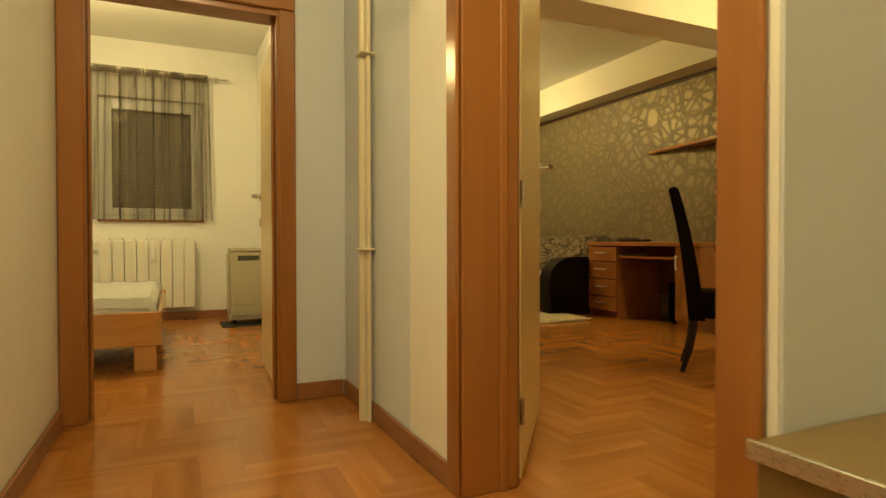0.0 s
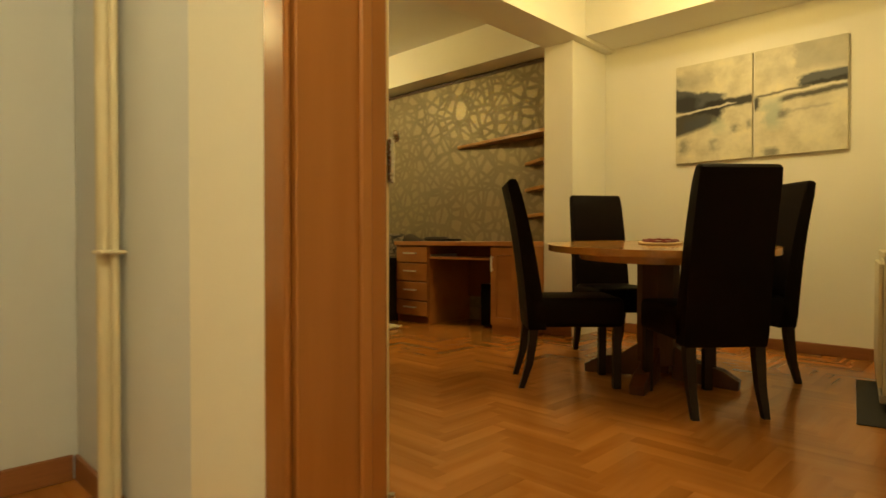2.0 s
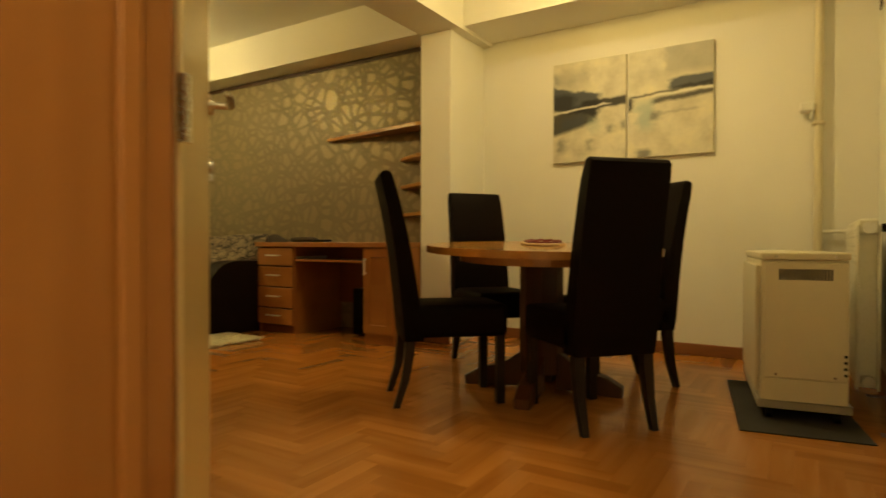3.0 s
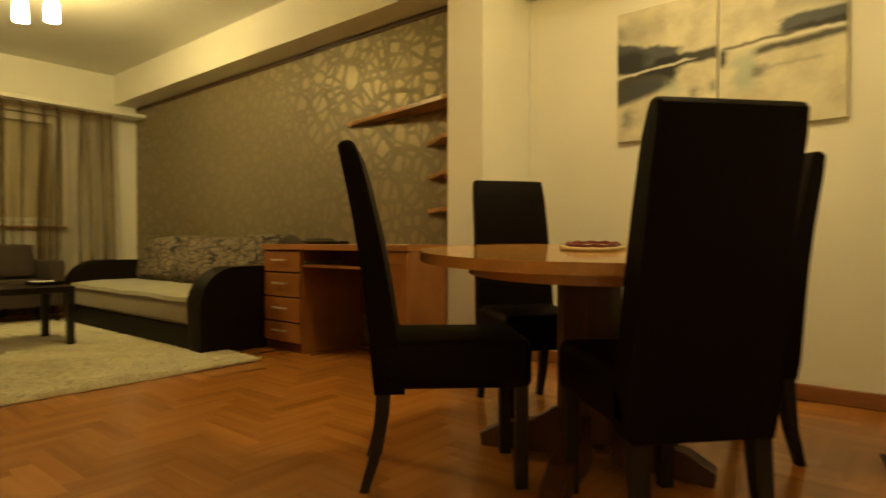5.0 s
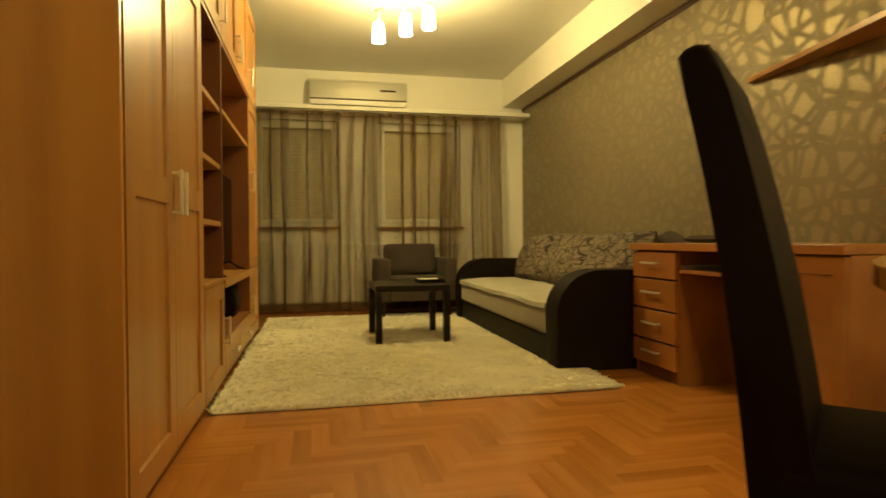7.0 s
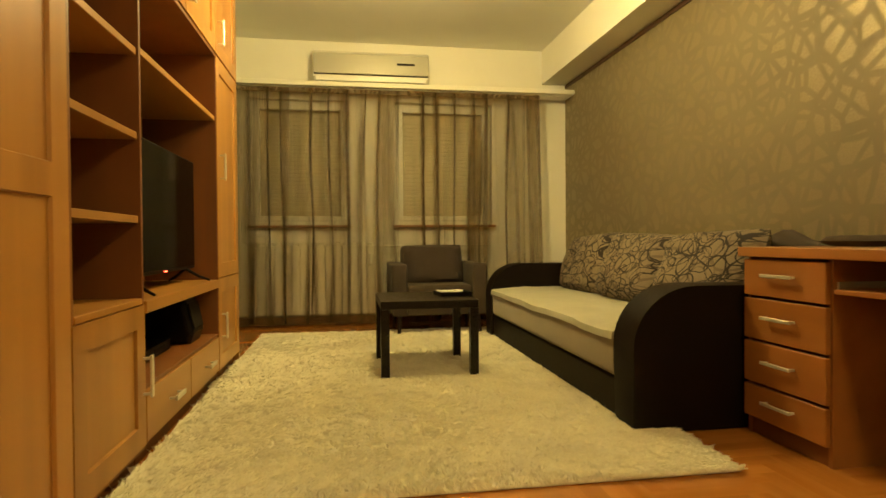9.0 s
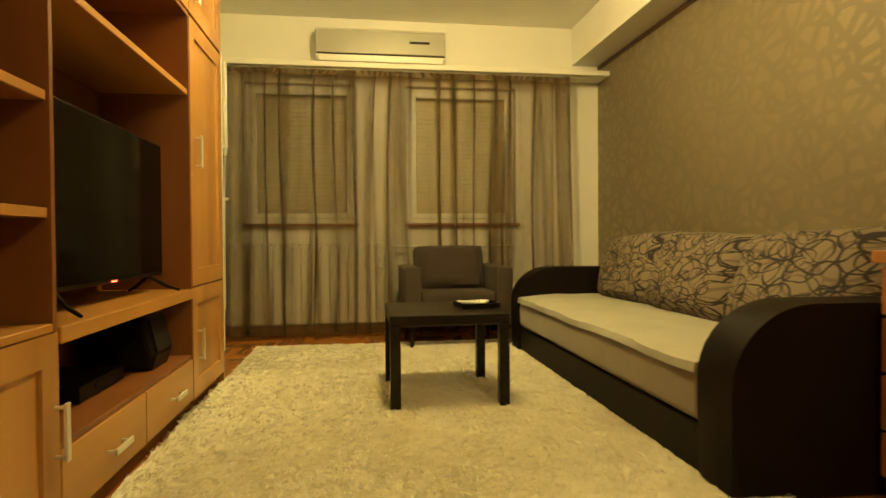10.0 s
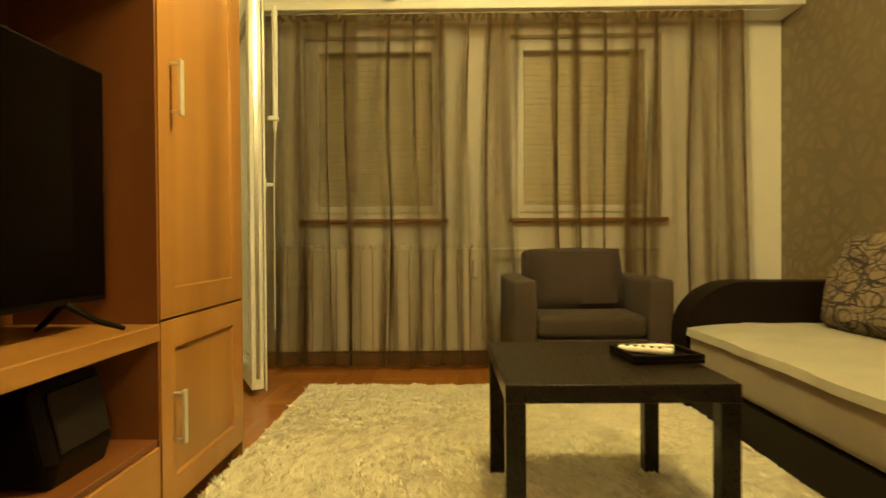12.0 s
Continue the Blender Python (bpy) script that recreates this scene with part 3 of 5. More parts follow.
def handle_set(parent, x, z, side, away):
    """A lever handle with rose and key plate on one face of a leaf lying along local x. side: +1 or -1 in y; away: lever direction in x."""
    y = side * 0.022
    bm = tube_bm([(x, y, z), (x, y + side * 0.012, z)], 0.026, 14)
    tube_bm([(x, y, z), (x, y + side * 0.05, z)], 0.010, 10, bm)
    pts = [(x, y + side * 0.05, z)] + [(x + away * d, y + side * (0.056 - 0.010 * (d / 0.13) ** 2), z + 0.004 * math.sin(d * 20)) for d in (0.02, 0.05, 0.08, 0.11, 0.13)]
    tube_bm(pts, [0.011, 0.011, 0.011, 0.010, 0.009, 0.008], 10, bm)
    part("door_handle", bm, CHROME, parent, "satin chrome lever handle", True)
    bm = tube_bm([(x, y, z - 0.16), (x, y + side * 0.010, z - 0.16)], 0.022, 14)
    box_bm(x - 0.006, x + 0.006, min(y, y + side * 0.012), max(y, y + side * 0.012), z - 0.20, z - 0.15, 0, 1, bm)
    part("key_plate", bm, CHROME, parent, "small chrome key plate", True)


def door_leaf(name, hinge, width, height, turn, label, hz):
    t = thing(name, hinge, label, "door", turn=turn, kind="structure")
    leaf = part("leaf", box_bm(0.0, width, -0.02, 0.02, 0.012, height, 0.004, 2), DOORPAINT, t)
    for s in (1, -1):
        handle_set(leaf, width - 0.065, hz, s, -1)
    for z in (0.25, 1.0, 1.75):
        part("hinge", tube_bm([(-0.006, -0.024, z - 0.045), (-0.006, -0.024, z + 0.045)], 0.008, 8), CHROME, t)
    return t


door_leaf("door_1", (0.990, 1.215, 0), 0.875, 2.02, 51.8, "open cream-painted living room door with chrome lever", 1.185)
door_leaf("door_2", (0.445, 2.775, 0), 0.86, 2.0, 88.0, "open cream-painted bedroom door with chrome lever", 1.135)

# ---------------------------------------------------------------- windows
def shutter_bm(x0, x1, y, z0, z1, step=0.042):
    bm = bmesh.new()
    z = z0
    while z < z1 - 0.01:
        prism_bm([(y, z), (y - 0.0012, z + step * 0.25), (y - 0.0012, z + step * 0.75), (y, z + step * 0.95), (y + 0.008, z + step * 0.95), (y + 0.008, z)], "x", x0, x1, bm=bm)
        z += step
    return bm


def window(name, x0, x1, z0, z1, y, label, sash_in=0.085, slats=None):
    """A plastic window with outer frame, sash, pane, closed roller shutter and sill."""
    t = thing(name, ((x0 + x1) / 2, y, z0), label, "window", kind="structure")
    o = t.location
    w = 0.055
    def L(b):
        return (b[0] - o.x, b[1] - o.x, b[2] - o.y, b[3] - o.y, b[4] - o.z, b[5] - o.z)
    for b in ((x0, x0 + w, y, y + 0.06, z0, z1), (x1 - w, x1, y, y + 0.06, z0, z1), (x0 + w, x1 - w, y, y + 0.06, z1 - w, z1), (x0 + w, x1 - w, y, y + 0.06, z0, z0 + w)):
        part("window_frame", box_bm(*L(b), 0.006, 2), PVC, t)
    a0, a1, c0, c1 = x0 + w - 0.012, x1 - w + 0.012, z0 + w - 0.012, z1 - w + 0.012
    s = sash_in - w + 0.02
    for b in ((a0, a0 + s, y - 0.02, y + 0.03, c0, c1), (a1 - s, a1, y - 0.02, y + 0.03, c0, c1), (a0 + s, a1 - s, y - 0.02, y + 0.03, c1 - s, c1), (a0 + s, a1 - s, y - 0.02, y + 0.03, c0, c0 + s)):
        part("sash", box_bm(*L(b), 0.006, 2), PVC, t)
    pane = part("pane", box_bm(*L((a0 + s, a1 - s, y + 0.002, y + 0.008, c0 + s, c1 - s))), GLASS, t)
    pane.visible_shadow = False
    part("roller_shutter", moved(shutter_bm(x0 + 0.01, x1 - 0.01, y + 0.075, z0, z1), Matrix.Translation(-o)), slats or SHUTTER, t, "closed grey roller shutter slats")
    part("handle", boxes_bm([L((x1 - w - 0.03, x1 - w - 0.005, y - 0.032, y - 0.02, (z0 + z1) / 2 - 0.04, (z0 + z1) / 2 + 0.03)), L((x1 - w - 0.027, x1 - w - 0.008, y - 0.05, y - 0.034, (z0 + z1) / 2 - 0.12, (z0 + z1) / 2))], 0.003), PVC, t)
    return t


win1 = window("window_1", 1.462, 2.468, 1.032, 2.328, 8.74, "white plastic window with closed roller shutter behind curtain")
win2 = window("window_2", 2.942, 3.998, 1.032, 2.328, 8.74, "white plastic window with closed roller shutter behind curtain")
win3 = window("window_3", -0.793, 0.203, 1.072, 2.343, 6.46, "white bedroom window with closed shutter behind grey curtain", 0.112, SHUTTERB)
wbox("window_sill", win1, SKIRT, (1.44, 2.49, 8.60, 8.735, 1.004, 1.029), 0.005, label="brown wooden window sill")
wbox("window_sill", win2, SKIRT, (2.915, 4.03, 8.60, 8.735, 1.004, 1.029), 0.005, label="brown wooden window sill")
wbox("window_sill", win3, SKIRT, (-0.80, 0.215, 6.350, 6.455, 1.045, 1.069), 0.005, label="brown wooden window sill")

# open balcony door leaf beside the tall cabinet
bd = thing("door_3", (1.415, 7.77, 0), "open white plastic balcony door with lock strip on its edge", "balcony door", turn=117.5, kind="structure")
LW = 0.86
for b in ((0, 0.085, -0.035, 0.035, 0.04, 2.30), (LW - 0.085, LW, -0.035, 0.035, 0.04, 2.30), (0.085, LW - 0.085, -0.035, 0.035, 0.04, 0.14), (0.085, LW - 0.085, -0.035, 0.035, 2.20, 2.30)):
    part("profile", box_bm(*b, 0.006, 2), PVC, bd)
part("rebate", box_bm(-0.02, 0.012, -0.048, -0.036, 0.03, 2.31, 0.003), PVC, bd, "overlapping white plastic rebate lip")
part("lock_strip", boxes_bm([(-0.004, 0.002, -0.012, 0.010, 0.10, 2.25), (-0.008, 0.0, -0.010, 0.008, 1.55, 1.62), (-0.008, 0.0, -0.010, 0.008, 1.13, 1.20), (-0.008, 0.0, -0.010, 0.008, 0.45, 0.50)], 0.001), ALU, bd, "metal locking strip")
p = part("pane", box_bm(0.085, LW - 0.085, -0.006, 0.006, 0.14, 2.20), GLASS, bd)
p.visible_shadow = False
part("handle", boxes_bm([(0.03, 0.058, -0.062, -0.048, 1.16, 1.24), (0.032, 0.056, -0.10, -0.085, 1.19, 1.21), (0.034, 0.054, -0.098, -0.06, 1.19, 1.21)], 0.004), PVC, bd, "white lever handle")

# shutter belt beside the balcony door
belt = thing("shutter_belt", (1.37, 8.30, 1.5), "white shutter belt hanging down beside the curtain", "shutter belt")
part("pole", tube_bm([(0, 0, 0.90), (0.0, 0, 0.18), (-0.004, 0, 0.1)], [0.02, 0.018, 0.012], 8), PVC, belt)
part("cord", tube_bm([(-0.004, 0, 0.1), (-0.014, 0, -0.25), (-0.016, 0, -1.2)], 0.004, 6), PVC, belt)
part("clip", box_bm(-0.045, 0.02, -0.025, 0.02, 0.16, 0.19, 0.004), PVC, belt)

# ---------------------------------------------------------------- radiators and pipes
def radiator(name, x0, x1, y0, y1, z0, z1, n, label, group=""):
    """Aluminium column radiator; its front faces lie at y0 or y1."""
    t = thing(name, ((x0 + x1) / 2, (y0 + y1) / 2, z0), label, "radiator", group)
    o = t.location
    step = (x1 - x0) / n
    hw, hd = step * 0.475, (y1 - y0) / 2
    first = None
    h = z1 - z0
    for k in range(n):
        x = x0 + (k + 0.5) * step - o.x
        if first is None:
            bm = box_bm(-hw, hw, -hd, -hd + 0.012, 0.0, h - 0.03, 0.005, 2)
            box_bm(-hw, hw, hd - 0.012, hd, 0.0, h - 0.03, 0.005, 2, bm)
            box_bm(-0.006, 0.006, -hd, hd, 0.01, h - 0.04, 0, 1, bm)
            box_bm(-hw * 0.7, hw * 0.7, -hd * 0.8, hd * 0.8, h - 0.075, h, 0.012, 3, bm)
            box_bm(-hw * 0.7, hw * 0.7, -hd * 0.6, hd * 0.6, 0.02, 0.07, 0.012, 2, bm)
            first = part("section", bm, RADM, t)
            first.location = (x, 0, 0)
        else:
            s = new("section", first.data)
            s.parent = t
            s.location = (x, 0, 0)
    return t


r1 = radiator("radiator", 1.30, 2.80, 8.50, 8.62, 0.12, 0.85, 18, "white sectional radiator under windows behind curtain")
part("pipe", tube_bm([(-0.80, 0, 0.69), (1.9, 0, 0.69)], 0.012, 8), RADM, r1)
part("valve", boxes_bm([(0.60, 0.64, -0.10, -0.07, 0.50, 0.62)], 0.008), PVC, r1, "white thermostat valve")
r2 = radiator("radiator", -0.775, 0.112, 6.24, 6.34, 0.143, 0.883, 8, "white eight-section bedroom radiator below window")
part("pipe", tube_bm([(-0.46, 0, 0.68), (-0.62, 0, 0.68), (-0.9, 0, 0.68), (-1.3, 0, 0.68)], 0.013, 8), RADM, r2)
part("valve", tube_bm([(-0.50, 0, 0.68), (-0.53, 0, 0.68), (-0.58, 0, 0.68)], [0.028, 0.030, 0.02], 12), CHROME, r2, "chrome valve body")
part("heat_meter", box_bm(0.02, 0.06, -0.082, -0.052, 0.50, 0.64, 0.006, 2), PVC, r2, "small white heat meter")
r3 = radiator("radiator", 4.05, 5.04, 0.200, 0.300, 0.10, 0.945, 12, "white sectional radiator behind gas heater")
part("end_plug", tube_bm([(-0.49, 0, 0.80), (-0.53, 0, 0.80)], 0.03, 14), PVC, r3, "round white end plug")
part("end_plug", tube_bm([(-0.49, 0, 0.05), (-0.53, 0, 0.05)], 0.026, 14), PVC, r3, "round white end plug")
part("bracket", box_bm(-0.50, -0.42, -0.12, -0.05, 0.78, 0.82, 0.004), BLACKPL, r3, "dark wall bracket")
part("pipe", tube_bm([(0.48, 0, 0.80), (0.54, 0.06, 0.80), (0.555, 0.19, 0.80)], 0.012, 8), RADM, r3)

pipe = thing("heating_pipe", (0.733, 2.10, 0), "cream-painted vertical heating pipe in front of hall wall", "pipe")
part("pipe", tube_bm([(-0.012, 0.02, 0.0), (-0.012, 0.02, H)], 0.023, 14), PIPEM, pipe, "", True)
part("return_pipe", tube_bm([(0.004, -0.014, 0.0), (0.004, -0.014, H)], 0.012, 12), PIPEM, pipe, "", True)
for z in (0.80, 1.70):
    part("clamp", boxes_bm([(-0.040, 0.028, -0.043, 0.046, z - 0.006, z + 0.006)], 0.004), PIPEM, pipe)
dp = thing("heating_pipe", (5.10, 0.45, 0), "cream-painted vertical heating pipe in dining corner", "pipe")
part("pipe", tube_bm([(0, 0, 0.0), (0, 0, H)], 0.026, 14), PIPEM, dp, "", True)
part("valve", boxes_bm([(-0.05, 0.03, 0.02, 0.11, 1.69, 1.75), (-0.04, 0.0, 0.03, 0.05, 1.64, 1.69)], 0.01), PVC, dp, "small white valve on pipe")
part("clamp", boxes_bm([(-0.036, 0.05, -0.036, 0.036, 1.60, 1.625)], 0.008), PIPEM, dp)

# ---------------------------------------------------------------- curtains
def curtain_bm(width, height, folds, depth, seed, gather=0.0, nx=260, nz=14, rag=0.0, fold=0.04, broad=0.0, crimp=0.0):
    """A hanging sheet in local x and z, folded in y; tighter at the top."""
    bm = bmesh.new()
    rows = []
    for j in range(nz + 1):
        w = j / nz
        row = []
        for i in range(nx + 1):
            u = i / nx
            bend = 0.35 * noise.noise(Vector((u * 6 + seed, w * 1.1, 0.3)))
            ph = 2 * math.pi * folds * (u + 0.03 * noise.noise(Vector((u * 9, seed, w * 0.6))) + 0.010 * noise.noise(Vector((u * 5, seed + 1, w * 1.7)))) + 2.5 * bend
            amp = depth * (0.55 + 0.45 * w) * (0.6 + 0.8 * abs(noise.noise(Vector((u * 7, seed + 4, w * 0.5)))))
            y = amp * math.sin(ph) + 0.35 * amp * math.sin(2.3 * ph + seed) + 0.012 * noise.noise(Vector((u * 40, w * 3, seed)))
            wide = broad * (0.7 + 1.0 * noise.noise(Vector((u * 4, seed + 2, w * 0.3)))) * math.cos(2 * math.pi * folds * 0.37 * u + 1.3 * noise.noise(Vector((u * 5, seed, w * 0.5))) + seed)
            x = (u - 0.5) * width * (1 + gather * w) + wide * min(1.0, 12 * u, 12 * (1 - u)) + fold * (0.75 + 1.5 * noise.noise(Vector((u * 13, seed + 9, w * 0.7)))) * min(1.0, 14 * u, 14 * (1 - u)) * math.cos(ph + 0.4)
            if crimp:
                band = 0.75 + 0.9 * noise.noise(Vector((u * 24 + 0.9 * bend, seed + 6, w * 0.6))) + 0.8 * noise.noise(Vector((u * 70 + 0.5 * bend, seed + 8, w * 0.9))) + max(0.0, 8 * (u - 0.94))
                tight = crimp * max(0.25, min(1.25, band))
                x += tight * math.cos(2 * math.pi * 700 * u + 2.0 * noise.noise(Vector((u * 60, seed, w))))
                y += 1.5 * tight * math.sin(2 * math.pi * 700 * u)
            z = height * (1 - w) + (rag * noise.noise(Vector((u * 14, seed, 2.0))) if j == nz else 0)
            row.append(bm.verts.new((x, y, z)))
        rows.append(row)
    for a, b in zip(rows, rows[1:]):
        for i in range(nx):
            bm.faces.new((a[i], a[i + 1], b[i + 1], b[i]))
    return bm


cu = thing("curtain", (2.865, 8.44, 0.03), "floor-length taupe sheer curtain across the window wall", "curtain")
part("cloth", curtain_bm(3.20, 2.365, 17, 0.034, 2.0, 0.02, 7000, 14, 0.045, 0.028, 0.020, 0.0030), SHEER, cu, "", True)
part("hem", moved(curtain_bm(3.26, 0.10, 17, 0.034, 2.0, 0.0, 1200, 3, 0, 0.028, 0.020), Matrix.Translation((0, -0.004, 0.0))), SHEER, cu, "doubled bottom hem", True)
part("heading", moved(curtain_bm(3.20, 0.05, 52, 0.012, 5.0, 0.0, 380, 2), Matrix.Translation((0, -0.012, 2.315))), SHEER, cu, "gathered top tape", True)
rail = thing("curtain_rail", (2.9, 8.5, 2.41), "white boxed curtain rail board under the air conditioner", "curtain rail")
wbox("board", rail, WHITE, (1.02, 4.838, 8.37, 8.66, 2.404, 2.450), 0.004)
wbox("track", rail, PVC, (1.10, 4.70, 8.43, 8.455, 2.394, 2.403), 0.002)

cb = thing("bedroom_curtain", (-0.315, 6.30, 1.062), "short grey sheer curtain gathered on thin rod", "curtain")
part("cloth", curtain_bm(1.15, 1.53, 8, 0.022, 9.0, 0.06, 2800, 12, 0.02, 0.016, 0.01, 0.0010), SHEERB, cb, "", True)
part("heading", moved(curtain_bm(1.15, 0.075, 34, 0.016, 6.0, 0.0, 300, 3, 0.012), Matrix.Translation((0, -0.014, 1.49))), SHEERB, cb, "gathered rod pocket", True)
rod = thing("curtain_rod", (-0.3, 6.29, 2.595), "thin metal curtain rod on bedroom wall", "curtain rod")
part("rod", tube_bm([(-0.95, 0, 0), (0.76, 0, 0)], 0.007, 8), CHROME, rod)
part("finial", tube_bm([(0.70, 0, 0), (0.73, 0, 0), (0.78, 0, 0)], [0.008, 0.013, 0.003], 8), CHROME, rod)
for bx in (0.62, -0.85):
    part("bracket", box_bm(bx, bx + 0.03, -0.01, 0.085, -0.02, 0.02, 0.003), CHROME, rod)

# ---------------------------------------------------------------- wall unit along the west wall
FX = 1.675
def bar_handle(parent, x, y, z, length, upright=True, off=0.032):
    """Brushed bar handle on a front that faces +x, in world coordinates."""
    o = origin(parent)
    x, y, z = x - o.x, y - o.y, z - o.z
    h = length / 2
    if upright:
        items = [(x + off - 0.005, x + off + 0.005, y - 0.011, y + 0.011, z - h, z + h)]
        items += [(x, x + off - 0.005, y - 0.005, y + 0.005, z + s * (h - 0.012) - 0.005, z + s * (h - 0.012) + 0.005) for s in (-1, 1)]
    else:
        items = [(x + off - 0.005, x + off + 0.005, y - h, y + h, z - 0.011, z + 0.011)]
        items += [(x, x + off - 0.005, y + s * (h - 0.012) - 0.005, y + s * (h - 0.012) + 0.005, z - 0.005, z + 0.005) for s in (-1, 1)]
    return part("handle", boxes_bm(items, 0.0015), STEEL, parent, "brushed steel bar handle")


def framed_bm(ys, zs, holes, front, back, deep):
    """One connected front facing +x, cut by ys and zs; the cells in holes are sunk open frames."""
    bm = bmesh.new()

    def quad(*pts):
        bm.faces.new([bm.verts.new(p) for p in pts])
    for a in range(len(ys) - 1):
        for b in range(len(zs) - 1):
            y0, y1, z0, z1 = ys[a], ys[a + 1], zs[b], zs[b + 1]
            if (a, b) in holes:
                e = 0.004
                rim, low = [(y0, z0), (y1, z0), (y1, z1), (y0, z1)], [(y0 + e, z0 + e), (y1 - e, z0 + e), (y1 - e, z1 - e), (y0 + e, z1 - e)]
                for k in range(4):
                    n = (k + 1) % 4
                    quad((front, *rim[k]), (front, *rim[n]), (front - deep, *low[n]), (front - deep, *low[k]))
            else:
                quad((front, y0, z0), (front, y1, z0), (front, y1, z1), (front, y0, z1))
    y0, y1, z0, z1, c = ys[0], ys[-1], zs[0], zs[-1], 0.002
    for (p, q) in (((y0, z0), (y1, z0)), ((y1, z0), (y1, z1)), ((y1, z1), (y0, z1)), ((y0, z1), (y0, z0))):
        pts = [p] + sorted([v for v in ([(y, p[1]) for y in ys[1:-1]] if p[1] == q[1] else [(p[0], z) for z in zs[1:-1]])], key=lambda v: abs(v[0] - p[0]) + abs(v[1] - p[1])) + [q]
        for u, w in zip(pts, pts[1:]):
            quad((front, *u), (front, *w), (back, *w), (back, *u))
    quad((back, y0, z0), (back, y1, z0), (back, y1, z1), (back, y0, z1))
    bmesh.ops.remove_doubles(bm, verts=bm.verts[:], dist=0.0005)
    return bm


def panel_door(parent, y0, y1, z0, z1, splits=(), rail=0.075, mat=CAB, name="door"):
    """A frame-and-panel front facing +x; splits are heights of middle rails."""
    o = origin(parent)
    zs = [z0, z0 + rail]
    for s in splits:
        zs += [s - rail / 2, s + rail / 2]
    zs += [z1 - rail, z1]
    holes = {(1, b) for b in range(1, len(zs) - 1, 2)}
    d = part(name, framed_bm([y - o.y for y in (y0, y0 + rail, y1 - rail, y1)], [z - o.z for z in zs], holes, FX - o.x, FX - 0.022 - o.x, 0.011), mat, parent)
    for b in range(1, len(zs) - 1, 2):
        wbox("panel", d, mat, (FX - 0.018, FX - 0.0105, y0 + rail + 0.001, y1 - rail - 0.001, zs[b] + 0.001, zs[b + 1] - 0.001), 0)
    return d


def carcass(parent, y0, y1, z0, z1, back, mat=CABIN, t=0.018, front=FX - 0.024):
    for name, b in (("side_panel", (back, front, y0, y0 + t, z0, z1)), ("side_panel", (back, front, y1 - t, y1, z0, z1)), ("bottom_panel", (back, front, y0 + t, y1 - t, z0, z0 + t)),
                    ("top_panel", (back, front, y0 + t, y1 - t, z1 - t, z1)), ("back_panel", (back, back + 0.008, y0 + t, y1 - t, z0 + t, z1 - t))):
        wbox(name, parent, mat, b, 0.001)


wd = thing("wardrobe", (1.34, 3.70, 0), "tall alder two-door wardrobe with steel bar handles", "wardrobe")
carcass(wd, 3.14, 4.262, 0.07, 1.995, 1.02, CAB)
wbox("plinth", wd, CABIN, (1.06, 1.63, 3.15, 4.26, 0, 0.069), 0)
wbox("end_panel", wd, CAB, (1.012, FX - 0.004, 3.116, 3.138, 0, 2.78), 0.002, label="plain alder end panel")
d = panel_door(wd, 3.143, 3.700, 0.085, 1.985, (1.035,), 0.09)
bar_handle(d, FX, 3.672, 1.035, 0.165)
d = panel_door(wd, 3.704, 4.260, 0.085, 1.985, (1.035,), 0.09)
bar_handle(d, FX, 3.752, 1.035, 0.165)

su = thing("shelf_unit", (1.45, 4.56, 0), "alder open shelf unit with low cupboard door", "shelf unit")
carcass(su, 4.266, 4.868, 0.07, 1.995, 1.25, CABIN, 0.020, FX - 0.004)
for z in (0.966, 1.283, 1.602):
    wbox("shelf", su, CABH, (1.262, FX - 0.012, 4.287, 4.845, z - 0.028, z), 0.002)
wbox("counter", su, CABH, (1.262, FX - 0.002, 4.287, 4.845, 0.628, 0.652), 0.003)
wbox("plinth", su, CABIN, (1.26, 1.63, 4.27, 4.86, 0, 0.069), 0)
d = panel_door(su, 4.27, 4.864, 0.085, 0.625, (), 0.085)
bar_handle(d, FX, 4.838, 0.355, 0.16)

tvu = thing("tv_unit", (1.45, 5.5, 0), "alder television unit with open niches and two drawers", "tv unit")
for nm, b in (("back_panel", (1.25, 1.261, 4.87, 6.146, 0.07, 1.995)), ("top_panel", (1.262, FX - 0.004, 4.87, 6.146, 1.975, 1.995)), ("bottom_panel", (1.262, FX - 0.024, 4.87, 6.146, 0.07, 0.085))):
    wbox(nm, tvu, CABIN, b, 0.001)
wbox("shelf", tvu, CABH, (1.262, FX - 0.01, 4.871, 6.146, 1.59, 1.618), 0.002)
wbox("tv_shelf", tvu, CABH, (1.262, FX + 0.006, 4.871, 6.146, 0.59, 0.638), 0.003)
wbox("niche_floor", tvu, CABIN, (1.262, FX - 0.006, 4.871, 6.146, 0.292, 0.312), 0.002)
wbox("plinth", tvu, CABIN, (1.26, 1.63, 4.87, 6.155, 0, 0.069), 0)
for y0, y1, hy in ((4.874, 5.512, 5.22), (5.516, 6.150, 5.86)):
    f = wbox("drawer", tvu, CABH, (FX - 0.022, FX, y0, y1, 0.088, 0.290), 0.003)
    bar_handle(f, FX, hy, 0.185, 0.14, False)

